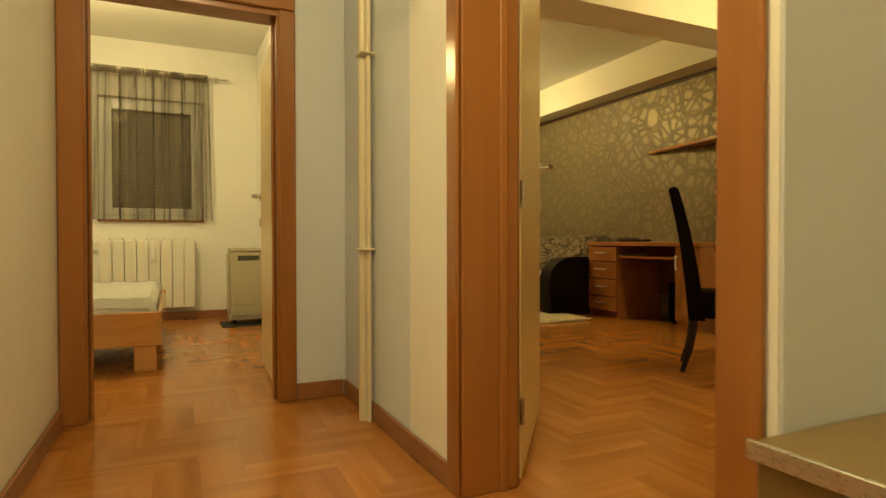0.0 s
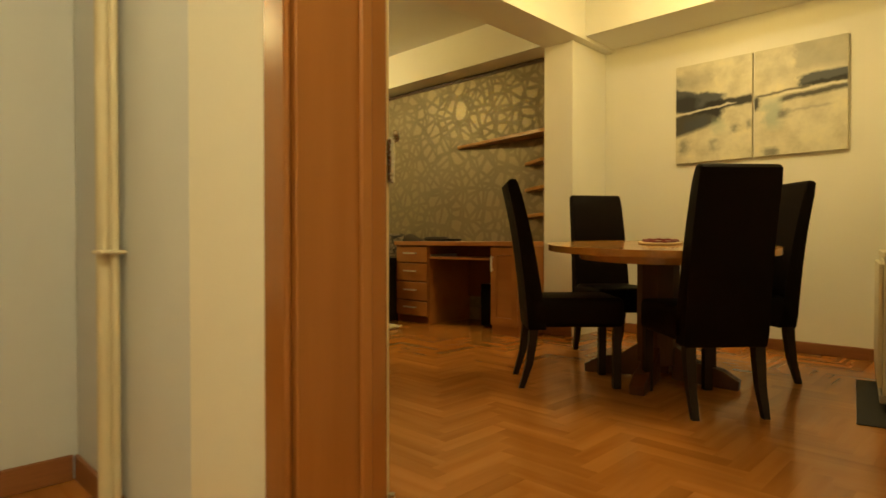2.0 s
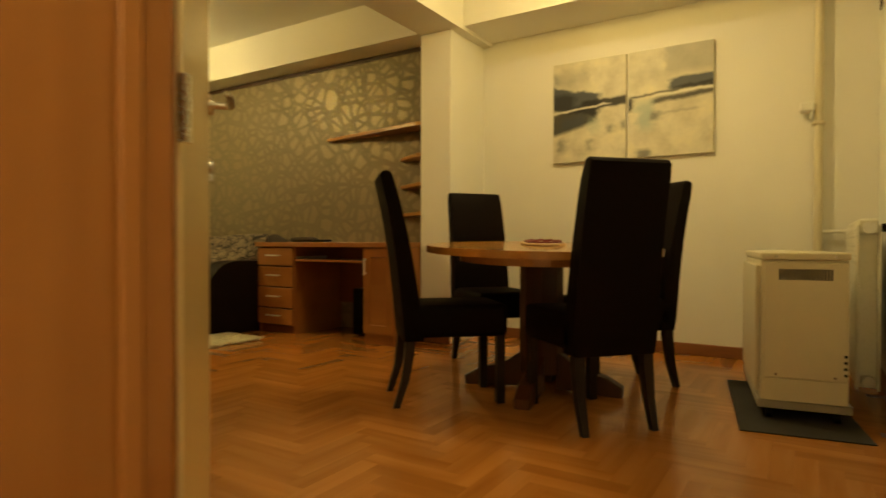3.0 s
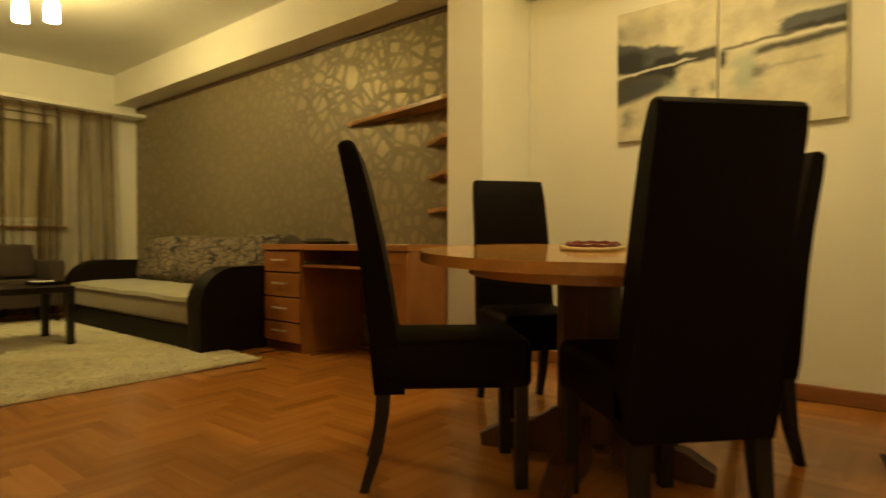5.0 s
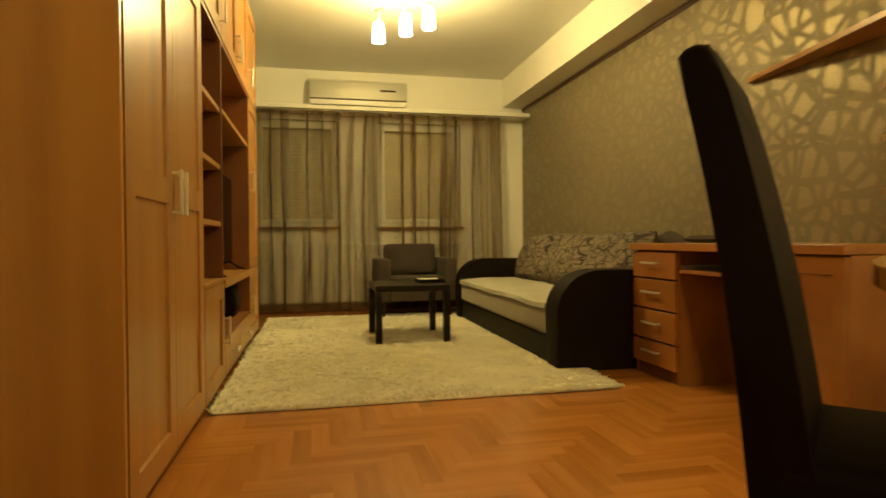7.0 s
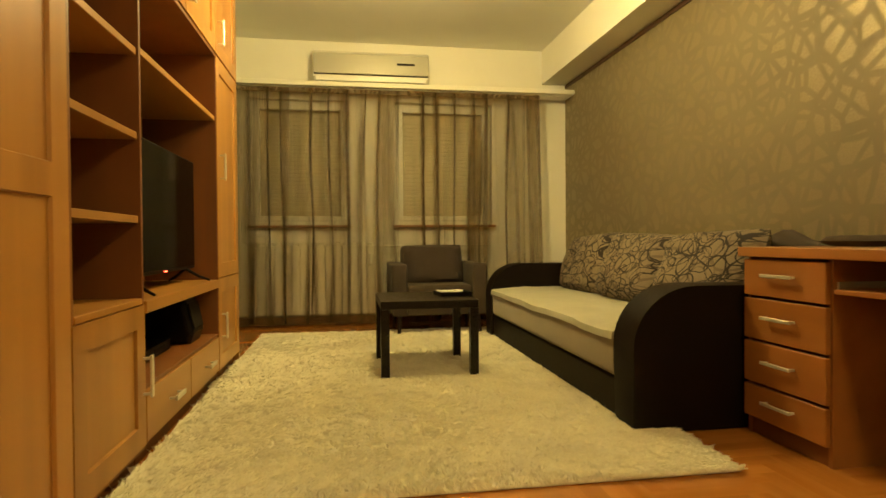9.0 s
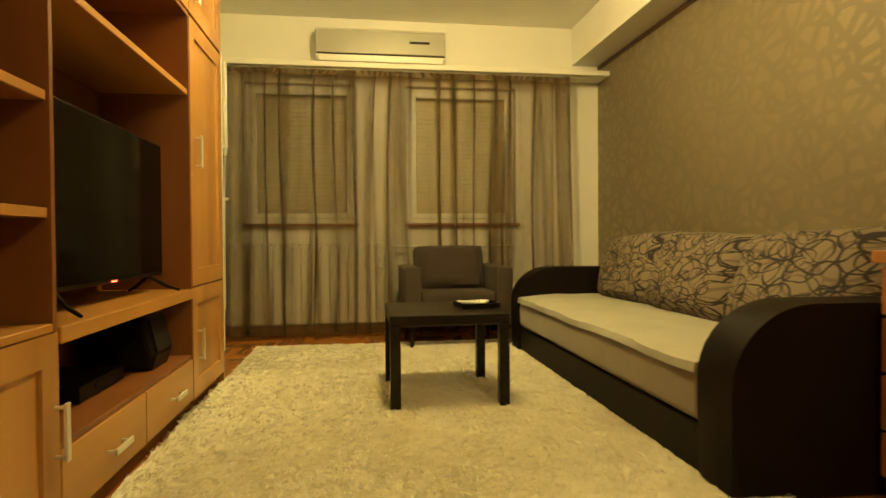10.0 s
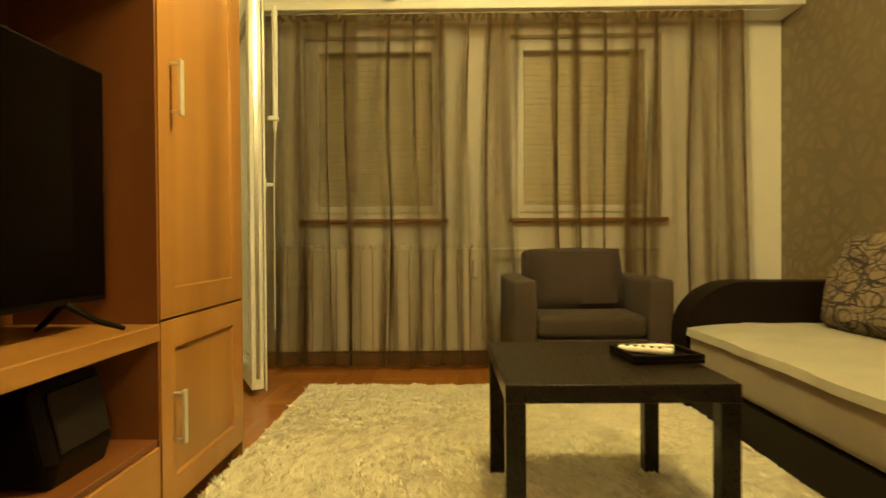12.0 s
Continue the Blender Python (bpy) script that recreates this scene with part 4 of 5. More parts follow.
tc_ = thing("tall_cabinet", (1.34, 6.48, 0), "narrow tall alder cabinet with two panel doors", "cabinet")
carcass(tc_, 6.158, 6.80, 0.07, 1.995, 1.02)
wbox("end_panel", tc_, CAB, (1.02, FX - 0.002, 6.802, 6.818, 0.0, 2.78), 0.002)
# cabinet side towards the TV niche, in the wood darkened for shade
wbox("front_stile", tc_, CABIN, (1.25, FX - 0.003, 6.148, 6.1575, 0.07, 1.995), 0.001)
wbox("plinth", tc_, CABIN, (1.06, 1.63, 6.16, 6.80, 0, 0.069), 0)
d = panel_door(tc_, 6.16, 6.798, 0.085, 0.640, (), 0.085)
bar_handle(d, FX, 6.235, 0.35, 0.16)
d = panel_door(tc_, 6.16, 6.798, 0.648, 1.985, (), 0.085)
bar_handle(d, FX, 6.235, 1.325, 0.165)

for y0, y1, hy in ((3.14, 3.70, 3.67), (3.702, 4.262, 3.74), (4.266, 4.868, 4.82), (4.87, 5.51, 5.46), (5.514, 6.155, 5.57), (6.158, 6.80, 6.235)):
    oc = thing("overhead_cabinet", (1.34, (y0 + y1) / 2, 2.0), "alder overhead cabinet above the wall unit", "cabinet", "overhead cabinets")
    carcass(oc, y0, y1, 2.0, 2.76, 1.02)
    d = panel_door(oc, y0 + 0.002, y1 - 0.002, 2.004, 2.756, (), 0.085)
    bar_handle(d, FX, hy, 2.145, 0.16)

tv = thing("television", (1.552, 5.525, 0.638), "large black flat television with splayed feet, switched off", "television")
bm = box_bm(-0.018, 0.0, -0.58, 0.58, 0.075, 0.695, 0.005, 2)
box_bm(-0.07, -0.018, -0.38, 0.38, 0.12, 0.46, 0.015, 2, bm)
part("housing", bm, BLACKPL, tv)
part("screen", box_bm(0.0005, 0.002, -0.570, 0.570, 0.092, 0.687), SCREEN, tv, "dark glossy screen")
for s in (-1, 1):
    bm = tube_bm([(-0.01, s * 0.42, 0.078), (0.055, s * 0.455, 0.03), (0.105, s * 0.485, 0.008)], [0.009, 0.008, 0.006], 8)
    tube_bm([(-0.01, s * 0.42, 0.078), (-0.07, s * 0.44, 0.03), (-0.11, s * 0.46, 0.008)], [0.009, 0.008, 0.006], 8, bm)
    part("foot", bm, BLACKPL, tv)
part("standby_light", box_bm(0.0005, 0.003, 0.0, 0.045, 0.079, 0.085), REDLED, tv, "red standby light")

sp = thing("subwoofer", (1.47, 5.91, 0.312), "black wedge-shaped speaker box in lower niche", "speaker")
part("cabinet", prism_bm([(-0.16, 0.0), (0.13, 0.0), (0.15, 0.06), (0.11, 0.235), (-0.16, 0.25)], "y", -0.13, 0.12, 0.03, 4), BLACKPL, sp)
part("grille", moved(box_bm(-0.004, 0.004, -0.10, 0.09, -0.075, 0.07, 0.003), Matrix.Translation((0.134, 0, 0.15)) @ Matrix.Rotation(-0.22, 4, "Y")), SLOT, sp)
dv = thing("disc_player", (1.42, 5.50, 0.312), "flat black media player in lower niche", "media player")
part("case", box_bm(-0.12, 0.12, -0.22, 0.16, 0.006, 0.06, 0.004, 2), BLACKPL, dv)
part("tray_front", box_bm(0.1205, 0.123, -0.10, 0.06, 0.025, 0.045, 0.001), SLOT, dv)

# ---------------------------------------------------------------- desk and corner shelves
dk = thing("desk", (4.5, 4.06, 0), "alder writing desk with four drawers and cupboard", "desk")
wbox("desktop", dk, DESKWOOD, (4.185, 4.836, 3.268, 4.856, 0.784, 0.826), 0.004, 2)
wbox("side_panel", dk, DESKWOOD, (4.225, 4.83, 4.815, 4.835, 0, 0.783), 0.001)
wbox("side_panel", dk, DESKWOOD, (4.225, 4.83, 4.372, 4.392, 0, 0.783), 0.001)
wbox("plinth", dk, CABIN, (4.232, 4.83, 4.3925, 4.8145, 0.0, 0.07), 0.001)
wbox("cupboard_case", dk, DESKWOOD, (4.222, 4.83, 3.272, 3.566, 0.0, 0.783), 0.002)
wbox("back_panel", dk, CABIN, (4.80, 4.828, 3.567, 4.371, 0.25, 0.783), 0.001)
for z0, z1 in ((0.615, 0.773), (0.426, 0.603), (0.235, 0.414), (0.080, 0.223)):
    f = wbox("drawer", dk, DESKWOOD, (4.200, 4.224, 4.378, 4.832, z0, z1), 0.003)
    o = origin(dk)
    zc, yc = (z0 + z1) / 2 + 0.012, 4.61
    bm = boxes_bm([(4.168 - o.x, 4.176 - o.x, yc - 0.085 - o.y, yc + 0.085 - o.y, zc - 0.007, zc + 0.007)] + [(4.176 - o.x, 4.200 - o.x, yc + s * 0.075 - 0.005 - o.y, yc + s * 0.075 + 0.005 - o.y, zc - 0.005, zc + 0.005) for s in (-1, 1)], 0.0015)
    part("handle", bm, STEEL, f, "brushed steel bar handle")
f = part("cupboard_door", moved(framed_bm([-0.145, -0.085, 0.085, 0.145], [0.085, 0.155, 0.705, 0.775], {(1, 1)}, 0.0, -0.02, 0.010), pose(4.200 - 4.5, 3.419 - 4.06, 0, 0, 0, 180)), DESKWOOD, dk)
wbox("panel", f, DESKWOOD, (4.210, 4.218, 3.335, 3.503, 0.156, 0.704), 0)
o = origin(dk)
part("handle", boxes_bm([(4.168 - o.x, 4.176 - o.x, 3.528 - o.y, 3.546 - o.y, 0.56, 0.70), (4.176 - o.x, 4.2 - o.x, 3.533 - o.y, 3.541 - o.y, 0.57, 0.58), (4.176 - o.x, 4.2 - o.x, 3.533 - o.y, 3.541 - o.y, 0.68, 0.69)], 0.0015), STEEL, f)
wbox("keyboard_tray", dk, DESKWOOD, (4.215, 4.62, 3.58, 4.36, 0.655, 0.675), 0.003)
for y0 in (3.568, 4.361):
    wbox("tray_runner", dk, STEEL, (4.24, 4.62, y0, y0 + 0.011, 0.66, 0.70), 0.001)
pc = thing("desktop_computer", (4.62, 3.82, 0.0), "black computer tower standing under the desk", "computer")
part("case", box_bm(-0.15, 0.15, -0.09, 0.09, 0.012, 0.42, 0.008, 2), BLACKPL, pc)
part("front", box_bm(-0.158, -0.151, -0.085, 0.085, 0.02, 0.41, 0.003), SCREEN, pc)
for s in (-1, 1):
    part("foot", box_bm(-0.12, 0.12, s * 0.07 - 0.012, s * 0.07 + 0.012, 0, 0.012), BLACKPL, pc)


def corner_shelf(z, length, deep_far, deep_near, label):
    t = thing("corner_shelf", (4.838, 3.262, z), label, "shelf", "corner shelves")
    part("board", prism_bm([(0, 0), (0, length), (-deep_far, length), (-deep_near, 0.06), (-deep_near, 0)], "z", -0.03, 0.0, 0.002), CABH, t)


corner_shelf(1.845, 1.27, 0.03, 0.25, "long alder corner shelf on wallpaper wall")
for z in (1.585, 1.335, 1.085):
    corner_shelf(z, 0.38, 0.03, 0.24, "short alder corner shelf beside column")

# ---------------------------------------------------------------- sofa
sofa = thing("sofa", (4.25, 6.25, 0), "black leatherette sofa bed with grey mattress", "sofa")
def arm_outline(grow=0.0):
    pts = [(-0.565 - grow, 0.0), (-0.57 - grow, 0.30)]
    for k in range(11):
        a = math.pi / 2 * k / 10
        pts.append((-0.27 - (0.30 + grow) * math.cos(a), 0.38 + (0.275 + grow) * math.sin(a)))
    pts += [(0.35, 0.65 + grow), (0.56, 0.62 + grow), (0.57, 0.0)]
    return pts


for y0, y1 in ((-1.40, -1.20), (1.20, 1.40)):
    arm = part("armrest", prism_bm(arm_outline(), "y", y0, y1, 0.022, 3), SOFABLACK, sofa, "", True)
part("base", box_bm(-0.545, 0.56, -1.20, 1.20, 0.015, 0.205, 0.012, 2), SOFABLACK, sofa, "black upholstered base")
part("mattress", box_bm(-0.560, 0.30, -1.195, 1.195, 0.207, 0.415, 0.035, 4), GREYFAB, sofa, "grey-beige seat mattress", True)
part("backrest", box_bm(0.28, 0.57, -1.195, 1.195, 0.207, 0.72, 0.05, 4), SOFABLACK, sofa, "", True)

# throw over the seat
bm = bmesh.new()
nx, ny = 26, 70
rows = []
for j in range(ny + 1):
    v = j / ny
    row = []
    for i in range(nx + 1):
        u = i / nx
        s = u * 0.92
        hang = 0.034 + 0.013 * noise.noise(Vector((v * 5, 1.0, 0)))
        if s < hang:
            x, z = -0.574 - 0.010 * noise.noise(Vector((v * 14, 3, 0))), 0.425 - (hang - s)
        else:
            k = s - hang
            x, z = -0.570 + k, 0.427 + 0.022 * (1 - math.exp(-k / 0.10)) + 0.006 * noise.noise(Vector((k * 5, v * 8, 2))) + 0.003 * noise.noise(Vector((k * 22, v * 40, 5)))
        row.append(bm.verts.new((x, -1.185 + 2.37 * v, z)))
    rows.append(row)
for a, b in zip(rows, rows[1:]):
    for i in range(nx):
        bm.faces.new((a[i], a[i + 1], b[i + 1], b[i]))
bmesh.ops.solidify(bm, geom=bm.faces[:], thickness=0.005)
throw = thing("throw_blanket", (4.25, 6.25, 0), "cream woven throw spread over the sofa seat", "blanket")
part("cloth", bm, CREAMFAB, throw, "", True)

# loose back cushions
for k, (y, w, tilt) in enumerate(((5.42, 0.80, -68), (6.20, 0.84, -66), (6.98, 0.80, -69))):
    c = thing("back_cushion", (4.40, y, 0.665), "grey sofa back cushion printed with black loops", "cushion", "sofa back cushions")
    part("cover", moved(cushion_bm(0.52, w, 0.24, 0.32, 10, 0.02, 3.0 + k * 7), Matrix.Rotation(radians(tilt), 4, "Y") @ pose(0, 0, 0, 0, 0, (2, -2, 3)[k])), LOOPS, c, "", True)

# dark rolled cloth between sofa and desk, on the sofa's back
rc = thing("dark_headrest_roll", (4.66, 5.12, 0.62), "dark rolled cushion at the sofa's end", "cushion")
part("roll", tube_bm([(0, -0.20, 0.0), (0, -0.18, 0.12), (0, 0.0, 0.17), (0, 0.2, 0.13), (0, 0.25, 0.02)], [0.03, 0.10, 0.12, 0.10, 0.03], 14), CHARFAB, rc, "", True)

# ---------------------------------------------------------------- armchair, coffee table
ac = thing("armchair", (3.265, 8.00, 0), "charcoal fabric armchair with loose back pillow", "armchair")
for s in (-1, 1):
    part("armrest", box_bm(s * 0.367 - 0.068, s * 0.367 + 0.068, -0.36, 0.36, 0.185, 0.655, 0.022, 3), CHARFAB, ac, "", True)
part("seat_base", box_bm(-0.298, 0.298, -0.34, 0.34, 0.19, 0.335, 0.012, 2), CHARFAB, ac)
part("seat_cushion", box_bm(-0.296, 0.296, -0.355, 0.22, 0.337, 0.462, 0.035, 4), CHARFAB, ac, "", True)
part("backrest", moved(box_bm(-0.298, 0.298, -0.07, 0.07, 0.0, 0.56, 0.03, 3), Matrix.Translation((0, 0.27, 0.25)) @ Matrix.Rotation(-0.12, 4, "X")), CHARFAB, ac, "", True)
for sx in (-1, 1):
    for sy in (-1, 1):
        part("leg", tube_bm([(sx * 0.36, sy * 0.30, 0.19), (sx * 0.375, sy * 0.315, 0.0)], [0.022, 0.014], 10), LEGWOOD, ac)
pl = thing("pillow", (3.265, 8.075, 0.625), "charcoal rectangular pillow on the armchair", "pillow")
part("cover", moved(cushion_bm(0.57, 0.41, 0.20, 0.3, 9, 0.015, 5.0), Matrix.Rotation(radians(74), 4, "X")), PILLOWFAB, pl, "", True)

ct = thing("coffee_table", (2.945, 6.345, 0.018), "small square black-brown coffee table on the rug", "table")
part("tabletop", box_bm(-0.305, 0.305, -0.325, 0.325, 0.425, 0.475, 0.003, 2), BLACKWOOD, ct)
for sx in (-1, 1):
    for sy in (-1, 1):
        part("leg", box_bm(sx * 0.278 - 0.026, sx * 0.278 + 0.026, sy * 0.298 - 0.026, sy * 0.298 + 0.026, 0.0, 0.424, 0.002), BLACKWOOD, ct)
tr = thing("tray", (3.145, 6.36, 0.493), "small black tray on the coffee table", "tray", turn=6)
part("dish", boxes_bm([(-0.11, 0.11, -0.10, 0.10, 0.0, 0.012), (-0.11, -0.10, -0.10, 0.10, 0.0121, 0.028), (0.10, 0.11, -0.10, 0.10, 0.0121, 0.028), (-0.0999, 0.0999, -0.10, -0.09, 0.0121, 0.028), (-0.0999, 0.0999, 0.09, 0.10, 0.0121, 0.028)], 0.002), BLACKPL, tr)
rm = thing("remote_control", (3.12, 6.38, 0.507), "white remote control lying in the tray", "remote control", turn=-28)
part("body", box_bm(-0.085, 0.085, -0.022, 0.022, 0.0, 0.018, 0.006, 2), PVC, rm)
part("buttons", boxes_bm([(-0.06 + 0.025 * k, -0.05 + 0.025 * k, -0.010 + 0.014 * j, -0.002 + 0.014 * j, 0.018, 0.020) for k in range(5) for j in range(2)]), SLOT, rm)
rm2 = thing("remote_control", (3.15, 6.43, 0.507), "white remote control lying in the tray", "remote control", turn=8)
part("body", box_bm(-0.08, 0.08, -0.02, 0.02, 0.0, 0.016, 0.006, 2), PVC, rm2)
part("label_strip", box_bm(0.05, 0.07, -0.012, 0.012, 0.016, 0.0175), REDM, rm2)

# ---------------------------------------------------------------- shag rug
RX0, RX1, RY0, RY1 = 1.66, 3.87, 4.40, 7.93
rug = thing("rug", ((RX0 + RX1) / 2, (RY0 + RY1) / 2, 0), "large cream shaggy rug before the sofa", "rug")
part("backing", box_bm(RX0 - 2.765 + 0.012, RX1 - 2.765 - 0.012, RY0 - 6.165 + 0.012, RY1 - 6.165 - 0.012, 0.001, 0.014, 0.003), RUGM, rug)
rng = np.random.default_rng(4)
N = 360000
px = rng.uniform(RX0 - 2.765, RX1 - 2.765, N)
py = rng.uniform(RY0 - 6.165, RY1 - 6.165, N)
CELL = 0.034
gx, gy = np.floor((px + 2) / CELL).astype(int), np.floor((py + 3) / CELL).astype(int)
jit = rng.uniform(-0.45, 0.45, (240, 240, 2))
tuft_tall = rng.uniform(0.020, 0.027, (240, 240))
tuft_dir = rng.uniform(0, 2 * np.pi, (240, 240)) * 0.35
hx, hy = (gx + 0.5 + jit[gx, gy, 0]) * CELL - 2, (gy + 0.5 + jit[gx, gy, 1]) * CELL - 3
ang = rng.uniform(0, 2 * np.pi, N)
lean_dir = 1.2 * np.sin(px * 3.1 + 1.3 * np.sin(py * 2.3)) + 1.5 * np.cos(py * 2.7 + px) + tuft_dir[gx, gy] * 0.7 + rng.normal(0, 0.5, N)
lean = rng.uniform(0.014, 0.034, N)
tall = tuft_tall[gx, gy] * rng.uniform(0.55, 1.05, N)
wide = rng.uniform(0.0013, 0.0024, N)
V = np.zeros((N, 4, 3))
ca, sa = np.cos(ang) * wide, np.sin(ang) * wide
V[:, 0] = np.stack([px - ca, py - sa, np.full(N, 0.010)], 1)
V[:, 1] = np.stack([px + ca, py + sa, np.full(N, 0.010)], 1)
mx, my = px + 0.15 * (hx - px) + 0.4 * lean * np.cos(lean_dir), py + 0.15 * (hy - py) + 0.4 * lean * np.sin(lean_dir)
V[:, 2] = np.stack([mx + ca * 0.8, my + sa * 0.8, 0.010 + tall * 0.75], 1)
tx, ty = px + 0.22 * (hx - px) + lean * 1.2 * np.cos(lean_dir), py + 0.22 * (hy - py) + lean * 1.2 * np.sin(lean_dir)
V[:, 3] = np.stack([tx, ty, 0.010 + tall], 1)
F = np.arange(N)[:, None] * 4 + np.array([[0, 1, 2, 3]])
me = bpy.data.meshes.new("shag")
me.from_pydata(V.reshape(-1, 3).tolist(), [], F.tolist())
me.materials.append(RUGM)
pile = new("shag", me)
pile.parent = rug
tagged(pile, "long cream pile tufts", kind="stuff")

# ---------------------------------------------------------------- dining table and chairs
TX, TY = 3.60, 1.77
dt = thing("dining_table", (TX, TY, 0), "round alder pedestal dining table with polished top", "table")
def disc_bm(r, z0, z1, bevel, n=64):
    return prism_bm([(r * math.cos(2 * math.pi * k / n), r * math.sin(2 * math.pi * k / n)) for k in range(n)], "z", z0, z1, bevel, 2)


# the top leans up a little towards the window side of the room
LEAN = Matrix.Translation((0, 0, 0.76)) @ Matrix.Rotation(radians(-2.2), 4, Vector((-0.69, 0.72, 0))) @ Matrix.Translation((0, 0, -0.76))
part("tabletop", moved(disc_bm(0.648, 0.771, 0.808, 0.007), LEAN), TABLEWOOD, dt, "", True)
part("apron", moved(disc_bm(0.46, 0.722, 0.770, 0.004), LEAN), TABLEWOOD, dt)
part("pedestal", prism_bm([(0.12 * math.cos(math.pi / 8 + k * math.pi / 4), 0.12 * math.sin(math.pi / 8 + k * math.pi / 4)) for k in range(8)], "z", 0.10, 0.730, 0.004), PEDESTAL, dt)
foot = [(0.09, 0.02), (0.42, 0.0), (0.44, 0.0), (0.445, 0.05), (0.36, 0.10), (0.22, 0.13), (0.13, 0.20), (0.09, 0.22)]
for k in range(4):
    part("foot", moved(prism_bm(foot, "y", -0.04, 0.04, 0.004), Matrix.Rotation(radians(10 + 90 * k), 4, "Z")), PEDESTAL, dt)

ty_ = thing("serving_tray", (3.74, 1.82, 0.8145), "cream tray with dark red ornament on dining table", "tray", turn=20)
ty_.rotation_euler = (Matrix.Rotation(radians(-2.2), 3, Vector((-0.69, 0.72, 0))) @ Matrix.Rotation(radians(20), 3, "Z")).to_euler()
part("dish", prism_bm([(0.24 * math.cos(2 * math.pi * k / 24), 0.13 * math.sin(2 * math.pi * k / 24)) for k in range(24)], "z", 0.0, 0.013, 0.004), TRAYM, ty_)
bm = tube_bm([(0.19 * math.cos(0.21 * k), 0.10 * math.sin(0.21 * k), 0.018 + 0.004 * math.sin(2.1 * k)) for k in range(31)], [0.005 + 0.003 * (k % 3) for k in range(31)], 6)
part("ornament", bm, REDM, ty_, "dark red dried ornament")


def dining_chair():
    """Seat towards +y, back at -y; the legs' rear feet lie at y = -0.235."""
    t = thing("dining_chair", (0, 0, 0), "high-backed dark leather dining chair with curved legs", "chair", "chairs round the dining table")
    part("seat", box_bm(-0.205, 0.205, -0.19, 0.335, 0.345, 0.512, 0.03, 3), LEATHER, t, "", True)
    # backrest: slightly swept back and rounded at its top
    prof = []
    for k in range(13):
        w = k / 12
        z = 0.33 + w * 0.832
        y = -0.150 - 0.085 * w - 0.055 * w ** 2.6
        prof.append((y, z))
    outline = [(y + 0.052 - 0.020 * (k / 12), z) for k, (y, z) in enumerate(prof)]
    top_y, top_z = prof[-1]
    outline += [(top_y + 0.02, top_z + 0.016), (top_y, top_z + 0.020), (top_y - 0.02, top_z + 0.014)]
    outline += [(y - 0.050 + 0.018 * (k / 12), z) for k, (y, z) in reversed(list(enumerate(prof)))]
    bm = prism_bm(outline, "x", -0.205, 0.205, 0.014, 3)
    for v in bm.verts:
        w = max(0.0, (v.co.z - 0.5) / 0.68)
        v.co.x *= 1.0 - 0.05 * w
    part("backrest", bm, LEATHER, t, "", True)
    for s in (-1, 1):
        bm = bmesh.new()
        secs = [(-0.165, 0.40, 0.025), (-0.172, 0.28, 0.024), (-0.192, 0.14, 0.020), (-0.235, 0.0, 0.015)]
        rings = []
        for y, z, r in secs:
            rings.append([bm.verts.new((s * 0.17 + a * r, y + b * r, z)) for a, b in ((-1, -1), (1, -1), (1, 1), (-1, 1))])
        for a, b in zip(rings, rings[1:]):
            for k in range(4):
                bm.faces.new((a[k], a[(k + 1) % 4], b[(k + 1) % 4], b[k]))
        bm.faces.new(rings[0])
        bm.faces.new(rings[-1])
        part("leg", bm, LEGWOOD, t, "dark stained wooden leg")
        part("leg", prism_bm([(s * 0.17 - 0.022, 0.278), (s * 0.17 + 0.022, 0.278), (s * 0.17 + 0.022, 0.320), (s * 0.17 - 0.022, 0.320)], "z", 0.0, 0.38, 0.003), LEGWOOD, t, "dark stained wooden leg")
    return t


def chair_pose(bx, by, twist=0):
    """Rear feet's middle at (bx, by), facing the table's centre."""
    d = Vector((TX - bx, TY - by))
    d = (pose(0, 0, 0, 0, 0, twist) @ d.to_3d()).to_2d()
    a = math.degrees(math.atan2(d.y, d.x)) - 90
    d.normalize()
    return pose(bx + d.x * 0.235, by + d.y * 0.235, 0, 0, 0, a)


ch = dining_chair()
ch.matrix_basis = chair_pose(3.07, 1.185)
for bx, by, tw in ((2.99, 2.350, -3.5), (4.225, 2.53, 0), (4.18, 1.265, 0)):
    copy_thing(ch, chair_pose(bx, by, tw))

# ---------------------------------------------------------------- paintings
def canvas(y0, y1, z0, z1, mat, label):
    t = thing("painting", (5.148, (y0 + y1) / 2, z0), label, "painting", "pair of canvases")
    part("stretcher", box_bm(-0.028, 0.0, (y0 - y1) / 2, (y1 - y0) / 2, 0, z1 - z0, 0.003), CANVASEDGE, t)
    part("picture", box_bm(-0.0305, -0.0285, (y0 - y1) / 2 + 0.002, (y1 - y0) / 2 - 0.002, 0.002, z1 - z0 - 0.002), mat, t, "abstract grey-blue landscape")


canvas(1.705, 2.300, 1.478, 2.29, PIC1, "abstract grey-blue landscape canvas on white wall")
canvas(1.085, 1.690, 1.478, 2.29, PIC2, "abstract pale landscape canvas with dark horizon")

